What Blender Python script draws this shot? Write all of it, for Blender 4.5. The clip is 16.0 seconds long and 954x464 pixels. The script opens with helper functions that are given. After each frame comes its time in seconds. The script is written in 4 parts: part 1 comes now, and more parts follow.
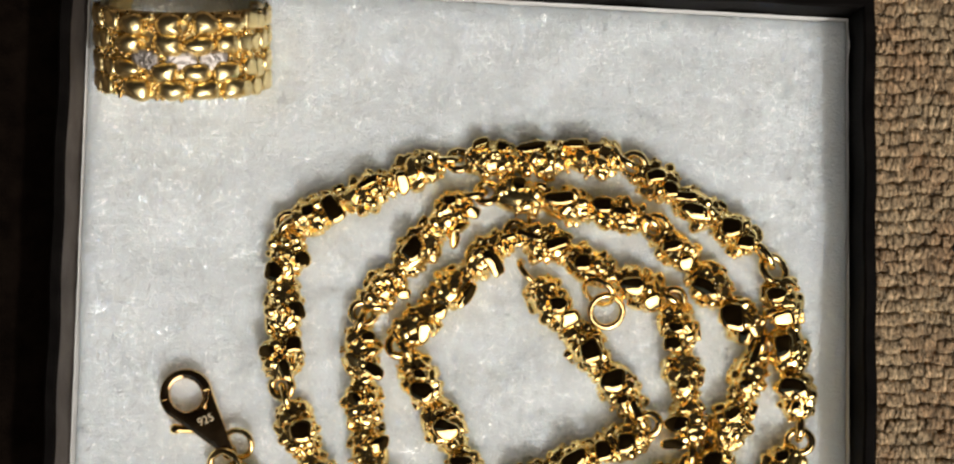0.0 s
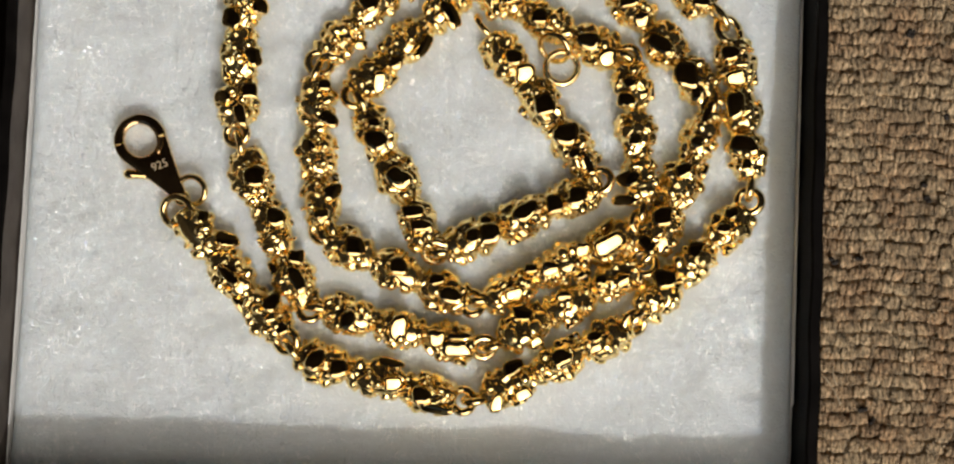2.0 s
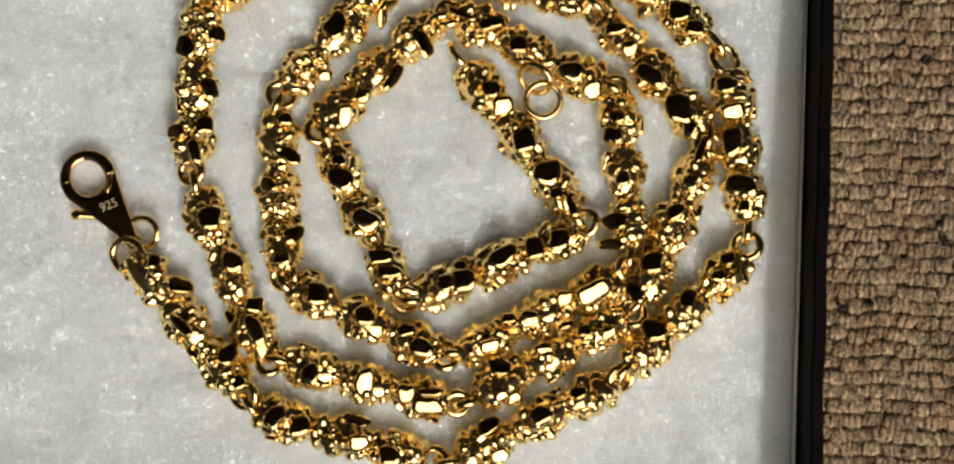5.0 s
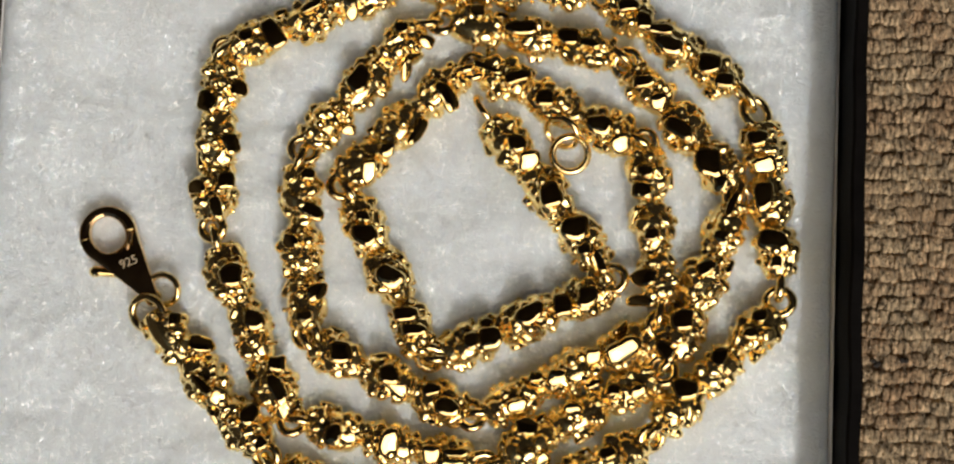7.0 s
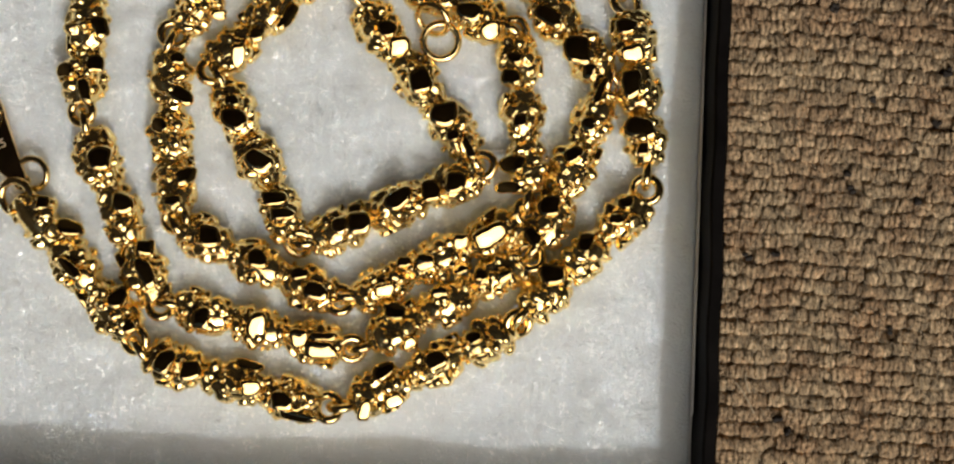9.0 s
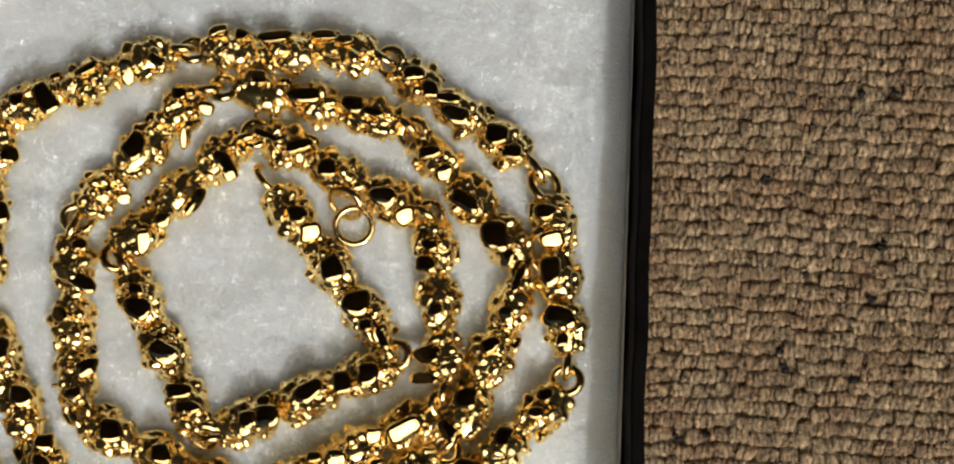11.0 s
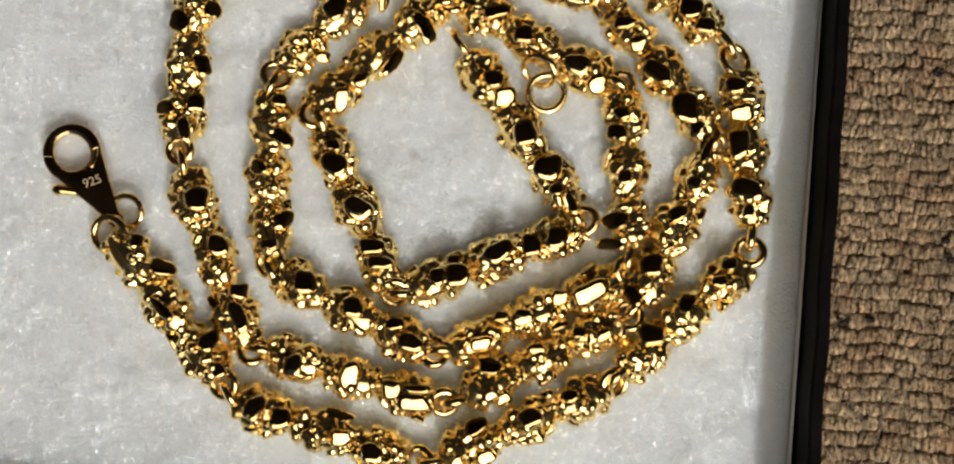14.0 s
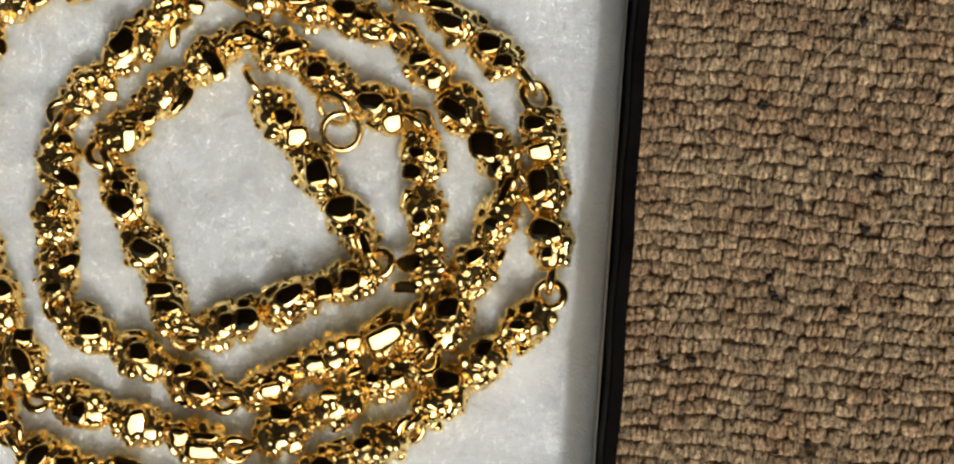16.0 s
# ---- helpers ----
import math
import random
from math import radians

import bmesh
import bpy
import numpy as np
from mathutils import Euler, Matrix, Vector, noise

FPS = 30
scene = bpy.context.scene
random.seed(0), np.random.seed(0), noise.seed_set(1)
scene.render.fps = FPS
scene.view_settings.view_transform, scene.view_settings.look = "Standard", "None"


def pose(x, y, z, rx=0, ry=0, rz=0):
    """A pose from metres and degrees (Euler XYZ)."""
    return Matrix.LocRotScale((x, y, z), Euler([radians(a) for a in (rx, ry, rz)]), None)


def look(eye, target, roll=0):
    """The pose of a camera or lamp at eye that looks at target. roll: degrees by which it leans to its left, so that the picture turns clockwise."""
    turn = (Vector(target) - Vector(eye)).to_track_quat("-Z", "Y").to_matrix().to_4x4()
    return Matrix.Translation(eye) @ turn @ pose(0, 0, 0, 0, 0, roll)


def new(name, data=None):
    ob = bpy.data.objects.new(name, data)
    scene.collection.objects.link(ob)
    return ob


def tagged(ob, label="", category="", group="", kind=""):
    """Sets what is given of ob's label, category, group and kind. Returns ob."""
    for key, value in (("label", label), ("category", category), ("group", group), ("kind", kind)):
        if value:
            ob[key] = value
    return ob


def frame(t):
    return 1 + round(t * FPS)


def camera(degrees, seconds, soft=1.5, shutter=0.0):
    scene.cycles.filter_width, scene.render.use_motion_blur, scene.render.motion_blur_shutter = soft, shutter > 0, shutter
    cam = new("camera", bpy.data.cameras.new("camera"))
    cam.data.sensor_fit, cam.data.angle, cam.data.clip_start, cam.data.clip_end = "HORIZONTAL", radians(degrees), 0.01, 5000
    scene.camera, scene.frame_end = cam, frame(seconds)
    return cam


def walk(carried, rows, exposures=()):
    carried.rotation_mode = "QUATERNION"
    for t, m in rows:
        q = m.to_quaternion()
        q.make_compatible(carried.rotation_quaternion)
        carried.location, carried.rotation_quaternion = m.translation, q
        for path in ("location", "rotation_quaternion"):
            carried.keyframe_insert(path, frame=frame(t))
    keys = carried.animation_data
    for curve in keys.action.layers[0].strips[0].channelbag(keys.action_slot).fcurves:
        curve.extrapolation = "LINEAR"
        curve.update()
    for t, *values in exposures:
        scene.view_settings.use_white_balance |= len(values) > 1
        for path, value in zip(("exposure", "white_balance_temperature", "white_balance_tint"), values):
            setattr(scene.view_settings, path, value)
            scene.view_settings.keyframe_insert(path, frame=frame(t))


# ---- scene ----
cam = camera(35.40, 16.0, soft=2.2)
PATH = [
    (0, pose(-0.00128, 0.01725, 0.24128, 1.500, 0.465, 0.368)),
    (0.5, pose(-0.00261, -0.00240, 0.24244, 4.505, -0.506, 0.189)),
    (1, pose(0.00030, -0.02049, 0.24397, 5.807, -0.260, 1.116)),
    (1.5, pose(0.00175, -0.02719, 0.24234, 4.002, -0.247, 2.330)),
    (2, pose(0.00233, -0.01881, 0.24162, 1.328, -0.553, 1.829)),
    (2.5, pose(0.00855, -0.01496, 0.23730, 1.883, -0.209, 1.755)),
    (3, pose(0.01495, -0.01376, 0.23243, 1.241, -0.273, 1.807)),
    (3.5, pose(0.01860, -0.01506, 0.23091, -0.679, -0.147, 1.857)),
    (4, pose(0.01456, -0.01130, 0.22957, -0.860, 0.059, 1.944)),
    (4.2, pose(0.01252, -0.00875, 0.22836, -0.546, 0.376, 1.978)),
    (6.3, pose(0.00938, -0.01738, 0.22084, 2.832, 0.892, 1.935)),
    (6.5, pose(0.00923, -0.01221, 0.22050, 2.497, 1.037, 1.883)),
    (7, pose(0.00890, -0.00928, 0.22063, 2.800, 1.321, 1.875)),
    (7.5, pose(0.00833, -0.00662, 0.22118, 2.916, 1.444, 1.863)),
    (8, pose(0.00744, -0.00948, 0.22167, 2.870, 1.219, 1.998)),
    (8.5, pose(0.01061, -0.01859, 0.22139, 2.379, 0.534, 2.232)),
    (8.7, pose(0.01526, -0.01849, 0.22126, 1.123, 0.125, 2.239)),
    (10.8, pose(0.03129, -0.00391, 0.21615, 2.677, -1.063, 2.180)),
    (11, pose(0.03010, 0.00037, 0.21469, 3.140, -0.784, 2.241)),
    (11.5, pose(0.02381, 0.00816, 0.21381, 3.816, -0.268, 3.105)),
    (12, pose(0.01279, 0.01211, 0.21362, 3.059, 0.702, 4.184)),
    (12.5, pose(-0.00089, 0.01125, 0.21486, 1.192, 0.109, 4.319)),
    (13, pose(-0.00168, -0.00350, 0.21676, 1.620, 0.365, 4.436)),
    (13.5, pose(0.00223, -0.01029, 0.21803, 1.956, 0.038, 4.499)),
    (14, pose(0.00815, -0.01492, 0.21777, 2.016, -0.228, 4.476)),
    (14.5, pose(0.01881, -0.01299, 0.21727, -0.191, 0.005, 4.389)),
    (15, pose(0.02509, -0.01345, 0.21715, -0.712, -0.407, 4.238)),
    (15.5, pose(0.03045, -0.01038, 0.21559, 0.771, -0.276, 4.251)),
    (16, pose(0.03513, -0.00607, 0.21247, 1.709, -0.022, 4.394)),
]
EXPOSURES = [(0, -0.38), (1.5, -0.47), (4, -0.59), (7, -0.55), (11, -0.64), (11.5, -0.70), (12.5, -0.57), (13, -0.49), (14, -0.56), (15, -0.57), (16, -0.55)]
walk(cam, PATH, EXPOSURES)

# ---- world, sun, exposure ----
SUN_WAY = Vector((0.48, -1.16, 1.0)).normalized()          # towards the sun
world = bpy.data.worlds.new("world")
scene.world = world
world.use_nodes = True
wn = world.node_tree
sky = wn.nodes.new("ShaderNodeTexSky")
sky.sky_type, sky.sun_disc = "NISHITA", False
sky.sun_elevation = math.asin(SUN_WAY.z)
sky.sun_rotation = math.atan2(SUN_WAY.x, SUN_WAY.y)
wn.nodes["Background"].inputs["Strength"].default_value = 0.025
wn.links.new(sky.outputs["Color"], wn.nodes["Background"].inputs["Color"])
sun = new("sun", bpy.data.lights.new("sun", "SUN"))
sun.data.energy, sun.data.angle, sun.data.color = 2.45, radians(1.2), (1.0, 0.972, 0.952)
sun.matrix_world = look(SUN_WAY * 2.0, (0, 0, 0))

fill_lamp = new("added_fill_light", bpy.data.lights.new("added_fill_light", "AREA"))   # added fill lamp, no source seen; stands in for sky brightness
fill_lamp.data.shape, fill_lamp.data.size, fill_lamp.data.size_y, fill_lamp.data.energy, fill_lamp.data.color = "RECTANGLE", 1.2, 1.0, 16.8, (1.0, 0.9, 0.79)
fill_lamp.matrix_world = look((0.36, -0.95, 1.08), (0.05, 0, 0.02))

rng = np.random.default_rng(7)


# ---- materials ----
def material(name, color, rough=0.5, metal=0.0, **extra):
    m = bpy.data.materials.new(name)
    m.use_nodes = True
    b = m.node_tree.nodes["Principled BSDF"]
    b.inputs["Base Color"].default_value = (*color, 1)
    b.inputs["Roughness"].default_value = rough
    b.inputs["Metallic"].default_value = metal
    for key, value in extra.items():
        b.inputs[key.replace("_", " ")].default_value = value
    return m


def mottle(m, scale, dark, light, detail=6.0, key="Base Color", coord="Object"):
    """Noise between two values into an input of the shader."""
    t = m.node_tree
    co, no, ra = (t.nodes.new("ShaderNode" + n) for n in ("TexCoord", "TexNoise", "ValToRGB"))
    no.inputs["Scale"].default_value, no.inputs["Detail"].default_value = scale, detail
    ra.color_ramp.elements[0].position, ra.color_ramp.elements[1].position = 0.32, 0.68
    ra.color_ramp.elements[0].color, ra.color_ramp.elements[1].color = (*dark, 1), (*light, 1)
    t.links.new(co.outputs[coord], no.inputs["Vector"])
    t.links.new(no.outputs["Fac"], ra.inputs["Fac"])
    t.links.new(ra.outputs["Color"], t.nodes["Principled BSDF"].inputs[key])
    return m


def relief(m, scale, strength, distance, detail=4.0):
    t = m.node_tree
    co, no, bu = (t.nodes.new("ShaderNode" + n) for n in ("TexCoord", "TexNoise", "Bump"))
    no.inputs["Scale"].default_value, no.inputs["Detail"].default_value = scale, detail
    bu.inputs["Strength"].default_value, bu.inputs["Distance"].default_value = strength, distance
    t.links.new(co.outputs["Object"], no.inputs["Vector"])
    t.links.new(no.outputs["Fac"], bu.inputs["Height"])
    t.links.new(bu.outputs["Normal"], t.nodes["Principled BSDF"].inputs["Normal"])
    return m


GOLD = (1.0, 0.75, 0.31)
gold_grain = relief(material("cast_gold", GOLD, 0.17, 0.98), 900, 0.22, 0.0002)
gold_facet = relief(mottle(material("polished_gold", GOLD, 0.05, 1.0), 700, (0.03,) * 3, (0.11,) * 3, key="Roughness"), 500, 0.10, 0.0002)
gold_wire = relief(material("drawn_gold", (1.0, 0.76, 0.34), 0.16, 1.0), 900, 0.15, 0.0001)
gold_brushed = relief(mottle(material("brushed_gold", (1.0, 0.70, 0.36), 0.2, 1.0), 260, (0.10,) * 3, (0.18,) * 3, key="Roughness"), 700, 0.25, 0.0002)
gold_ring = relief(material("pale_gold", (0.92, 0.73, 0.36), 0.34, 1.0), 1100, 0.2, 0.0002)
silver_cut = relief(material("white_diamond_cut_metal", (0.58, 0.53, 0.49), 0.48, 1.0), 1500, 0.8, 0.0005)
engraved = material("frosted_engraving", (1.0, 0.86, 0.60), 0.55, 1.0)
black_paper = relief(mottle(material("black_paper", (0.012, 0.011, 0.011), 0.6, Specular_IOR_Level=0.03), 240, (0.0042, 0.0036, 0.0033), (0.0085, 0.0073, 0.0066)), 1800, 0.25, 0.0002)
# lighter copy of the black paper, with sunlight put into its colour
sunlit_paper = relief(mottle(material("black_paper_sunlit_copy", (0.03, 0.026, 0.024), 0.65, Specular_IOR_Level=0.1), 240, (0.075, 0.062, 0.053), (0.11, 0.092, 0.079)), 1800, 0.25, 0.0002)
white_card = relief(mottle(material("white_card", (0.8, 0.79, 0.76), 0.7), 160, (0.58, 0.57, 0.55), (0.68, 0.67, 0.65)), 1500, 0.2, 0.0002)
fibre_pad = relief(mottle(material("polyester_batting", (0.84, 0.85, 0.85), 0.8), 800, (0.49, 0.665, 0.785), (0.60, 0.82, 0.96)), 2600, 0.7, 0.0006, 8.0)
pt = fibre_pad.node_tree                                # light goes a little way between the fibres, and some of it far
pb = pt.nodes["Principled BSDF"]
pb.subsurface_method = "RANDOM_WALK"
pb.inputs["Subsurface Weight"].default_value = 1.0
pb.inputs["Subsurface Radius"].default_value = (1.0, 0.9, 0.8)
pb.inputs["Subsurface Scale"].default_value = 0.0011
pd = pt.nodes.new("ShaderNodeBsdfPrincipled")
pd.subsurface_method = "RANDOM_WALK"
pd.inputs["Roughness"].default_value = 0.8
pd.inputs["Base Color"].default_value = (0.917, 0.889, 0.84, 1)
pd.inputs["Subsurface Weight"].default_value = 1.0
pd.inputs["Subsurface Radius"].default_value = (1.0, 1.0, 1.0)
pd.inputs["Subsurface Scale"].default_value = 0.0055
pt.links.new(pb.inputs["Normal"].links[0].from_socket, pd.inputs["Normal"])
pm = pt.nodes.new("ShaderNodeMixShader")
pm.inputs["Fac"].default_value = 0.71
pt.links.new(pb.outputs["BSDF"], pm.inputs[1])
pt.links.new(pd.outputs["BSDF"], pm.inputs[2])
pt.links.new(pm.outputs["Shader"], pt.nodes["Material Output"].inputs["Surface"])
fibre = material("polyester_fibre", (0.93, 0.94, 0.95), 0.14, Specular_IOR_Level=0.9)
ft = fibre.node_tree                                    # thin clear strands: see-through, with a glossy skin
clear, skin, both = (ft.nodes.new("ShaderNode" + n) for n in ("BsdfTransparent", "BsdfGlossy", "AddShader"))
clear.inputs["Color"].default_value = (0.95, 0.95, 0.95, 1)
skin.inputs["Color"].default_value, skin.inputs["Roughness"].default_value = (0.2, 0.205, 0.21, 1), 0.12
ft.links.new(clear.outputs["BSDF"], both.inputs[0])
ft.links.new(skin.outputs["BSDF"], both.inputs[1])
ft.links.new(both.outputs["Shader"], ft.nodes["Material Output"].inputs["Surface"])
strand = material("white_fibre_strand", (0.93, 0.945, 0.95), 0.3)
glint = material("bright_fibre_crimp", (0.9, 0.91, 0.92), 0.12, Specular_IOR_Level=1.0)
gt = glint.node_tree                                    # crimped ends of clear strands
clear, skin, both = (gt.nodes.new("ShaderNode" + n) for n in ("BsdfTransparent", "BsdfGlossy", "AddShader"))
clear.inputs["Color"].default_value = (0.93, 0.93, 0.93, 1)
skin.inputs["Color"].default_value, skin.inputs["Roughness"].default_value = (0.95, 0.96, 0.97, 1), 0.2
gt.links.new(clear.outputs["BSDF"], both.inputs[0])
gt.links.new(skin.outputs["BSDF"], both.inputs[1])
gt.links.new(both.outputs["Shader"], gt.nodes["Material Output"].inputs["Surface"])
jute = mottle(material("jute", (0.34, 0.25, 0.15), 0.9), 900, (0.12, 0.086, 0.050), (0.76, 0.555, 0.335))
relief(jute, 3000, 0.9, 0.0005, 6.0)
jt = jute.node_tree
streak = jt.nodes.new("ShaderNodeMapping")               # fibres run along the strands
streak.inputs["Scale"].default_value = (2.4, 1.0, 1.0)
streak.inputs["Rotation"].default_value = (0, 0, 0.35)
jt.links.new(jt.nodes["Texture Coordinate"].outputs["Object"], streak.inputs["Vector"])
jt.links.new(streak.outputs["Vector"], jt.nodes["Noise Texture"].inputs["Vector"])
jb = jt.nodes["Principled BSDF"]
first = jb.inputs["Base Color"].links[0].from_socket
wide, ramp, blend = (jt.nodes.new("ShaderNode" + n) for n in ("TexNoise", "ValToRGB", "MixRGB"))
wide.inputs["Scale"].default_value, wide.inputs["Detail"].default_value = 130, 3
ramp.color_ramp.elements[0].color, ramp.color_ramp.elements[1].color = (0.86, 0.77, 0.70, 1), (1.06, 1.08, 1.06, 1)
ramp.color_ramp.elements[0].position, ramp.color_ramp.elements[1].position = 0.36, 0.62
blend.blend_type = "MULTIPLY"
blend.inputs["Fac"].default_value = 1.0
jt.links.new(jt.nodes["Texture Coordinate"].outputs["Object"], wide.inputs["Vector"])
jt.links.new(wide.outputs["Fac"], ramp.inputs["Fac"])
jt.links.new(first, blend.inputs["Color1"])
jt.links.new(ramp.outputs["Color"], blend.inputs["Color2"])
geo, shade, tint = (jt.nodes.new("ShaderNode" + n) for n in ("NewGeometry", "MapRange", "MixRGB"))
shade.inputs["To Min"].default_value, shade.inputs["To Max"].default_value = 0.66, 1.22
tint.blend_type = "MULTIPLY"
tint.inputs["Fac"].default_value = 1.0
jt.links.new(geo.outputs["Random Per Island"], shade.inputs["Value"])
jt.links.new(blend.outputs["Color"], tint.inputs["Color1"])
jt.links.new(shade.outputs["Result"], tint.inputs["Color2"])
jt.links.new(tint.outputs["Color"], jb.inputs["Base Color"])
jute_hair = material("pale_jute_fibre", (0.5, 0.4, 0.26), 0.7)
jute_dark = material("brown_jute_fibre", (0.09, 0.06, 0.035), 0.8)
# near-black of the added sheet that paints the box's shadow
shadow_black = relief(mottle(material("shadow_black", (0.006, 0.004, 0.003), 0.95, Specular_IOR_Level=0.02), 300, (0.004, 0.0026, 0.0018), (0.010, 0.0065, 0.0045)), 2500, 0.5, 0.0003)
debris = material("dark_husk", (0.02, 0.014, 0.009), 0.8)
# for the added, unseen walls and ceiling; dark so the gold reflects dark
wall_plaster = relief(mottle(material("brown_plaster", (0.03, 0.022, 0.016), 0.9), 3, (0.024, 0.017, 0.012), (0.038, 0.028, 0.02)), 60, 0.3, 0.003)
plaster = mottle(material("unseen_ceiling_brown", (0.016, 0.012, 0.009), 0.9), 3, (0.005, 0.0026, 0.0014), (0.010, 0.005, 0.0028))


# ---- mesh helpers ----
def part(name, bm, mat, parent=None, label="", smooth=True):
    me = bpy.data.meshes.new(name)
    bm.to_mesh(me)
    bm.free()
    me.materials.append(mat)
    if smooth:
        me.polygons.foreach_set("use_smooth", [True] * len(me.polygons))
    ob = new(name, me)
    ob.parent = parent
    return tagged(ob, label)


def solid(name, verts, faces, mat, parent=None, label="", smooth=True):
    me = bpy.data.meshes.new(name)
    me.from_pydata(verts.tolist() if isinstance(verts, np.ndarray) else verts, [], faces.tolist() if isinstance(faces, np.ndarray) else faces)
    me.materials.append(mat)
    if smooth:
        me.polygons.foreach_set("use_smooth", [True] * len(me.polygons))
    me.update()
    ob = new(name, me)
    ob.parent = parent
    return tagged(ob, label)


def base(name, x, y, z, label, category, group="", kind=""):
    ob = new(name)
    ob.location = (x, y, z)
    ob.empty_display_size = 0.01
    return tagged(ob, label, category, group, kind)


def slab(x0, x1, y0, y1, z0, z1, bevel=0.0):
    bm = bmesh.new()
    bmesh.ops.create_cube(bm, size=1)
    for v in bm.verts:
        v.co = ((x0 + x1) / 2 + v.co.x * (x1 - x0), (y0 + y1) / 2 + v.co.y * (y1 - y0), (z0 + z1) / 2 + v.co.z * (z1 - z0))
    if bevel:
        bmesh.ops.bevel(bm, geom=bm.edges[:], offset=bevel, segments=2, affect="EDGES")
    return bm


def sweep(points, radius, sides=10, closed=True, flat=1.0):
    """Verts and quads of a wire along points (n x 3)."""
    p = np.asarray(points, float)
    n = len(p)
    ahead, back = np.roll(p, -1, 0), np.roll(p, 1, 0)
    if not closed:
        ahead[-1], back[0] = p[-1], p[0]
    t = ahead - back
    t /= np.linalg.norm(t, axis=1, keepdims=True)
    up = np.array([0.02, 0.03, 1.0])
    a = np.cross(t, up)
    a /= np.linalg.norm(a, axis=1, keepdims=True)
    b = np.cross(a, t)
    r = np.broadcast_to(np.asarray(radius, float), (n,))[:, None, None]
    w = np.linspace(0, 2 * np.pi, sides, endpoint=False)
    v = p[:, None] + r * (np.cos(w)[None, :, None] * a[:, None] + flat * np.sin(w)[None, :, None] * b[:, None])
    faces = []
    for i in range(n if closed else n - 1):
        j = (i + 1) % n
        for k in range(sides):
            m = (k + 1) % sides
            faces.append((i * sides + k, i * sides + m, j * sides + m, j * sides + k))
    if not closed:
        faces += [tuple(range(sides))[::-1], tuple(range((n - 1) * sides, n * sides))]
    return v.reshape(-1, 3), faces


def ico(level):
    bm = bmesh.new()
    bmesh.ops.create_icosphere(bm, subdivisions=level, radius=1)
    v = np.array([x.co[:] for x in bm.verts])
    f = np.array([[x.index for x in g.verts] for g in bm.faces])
    bm.free()
    return v, f


BALL_V, BALL_F = ico(2)

# ---- unseen walls and roof added to darken reflections, open towards the sun ----
room = [("unseen_wall_west", slab(-1.15, -1.05, -1.15, 1.05, -0.02, 1.6)), ("unseen_wall_north", slab(-1.15, 1.15, 1.05, 1.15, -0.02, 1.6)),
        ("unseen_wall_south", slab(-0.48, 1.05, -1.15, -1.05, -0.02, 0.42)), ("unseen_wall_south_west", slab(-1.05, -0.48, -1.15, -1.05, -0.02, 1.6)), ("unseen_wall_east", slab(1.05, 1.15, -1.15, 1.05, -0.02, 1.6)),
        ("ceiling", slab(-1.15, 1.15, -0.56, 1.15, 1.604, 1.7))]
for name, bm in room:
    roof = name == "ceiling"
    tagged(part(name, bm, plaster if roof else wall_plaster, smooth=False), "unseen dark brown ceiling added to keep overhead reflections dark" if roof else "unseen brown plaster wall added to shape the side light", "ceiling" if roof else "wall", kind="structure")


# ---- burlap cloth ----
ROW, COL = 0.00212, 0.00305


def weave(x, y):
    """Height of the sunken weft between the raised strands."""
    wy = y + 0.0003 * np.sin(x * 150 + 0.4) + 0.0004 * np.sin(x * 47 - y * 60 + 2.0) + 0.0002 * np.sin(x * 710)
    return -0.00105 + 0.00020 * np.cos(wy / ROW * 2 * np.pi + np.pi) * (0.7 + 0.3 * np.cos(x * 5200 + wy * 900))


def spacing(lo, hi, fine_lo, fine_hi, fine, far):
    mid = np.arange(fine_lo, fine_hi + fine / 2, fine)
    return np.concatenate([lo + (fine_lo - lo) * (1 - np.geomspace(1, 0.004, far)), mid, fine_hi + (hi - fine_hi) * np.geomspace(0.004, 1, far)])


HOLES = ((80.0, 8.1, 0.7, 0.6), (77.0, -3.2, 0.7, 0.5), (77.2, -5.2, 0.6, 0.7), (87.4, -6.8, 0.7, 0.7), (83.7, -26.2, 0.7, 1.2), (67.6, -39.9, 0.7, 0.6),
         (69.3, -41.4, 0.9, 0.5), (89.8, 4.7, 0.6, 1.0), (91.0, 12.4, 0.7, 0.6), (87.6, 34.6, 0.6, 1.3), (92.3, 34.8, 0.5, 1.2), (74.0, 21.5, 0.4, 1.3),
         (62.5, -16.0, 0.5, 0.6), (66.3, -15.4, 0.5, 0.6))
gx = spacing(-1.05, 1.05, 0.050, 0.112, 0.00020, 20)
gx = np.concatenate([gx[gx < -0.080], np.arange(-0.080, -0.050, 0.0006), np.arange(-0.050, 0.0499, 0.004), gx[gx >= 0.050]])
gy = spacing(-1.05, 1.05, -0.066, 0.078, 0.00022, 20)
X, Y = np.meshgrid(gx, gy)
Z = weave(X, Y)
near = (X > -0.09) & (X < 0.115) & (np.abs(Y) < 0.085)
grain = rng.normal(0, 1, Z.shape)
grain = (grain + np.roll(grain, 1, 0) + np.roll(grain, -1, 0) + np.roll(grain, 2, 0)) / 4
Z = np.where(near, Z + 0.00006 * grain, -0.0003)
for hx, hy, ha, hb in HOLES:
    Z -= 0.0011 * np.exp(-(((X * 1e3 - hx) / ha) ** 2 + ((Y * 1e3 - hy) / hb) ** 2))
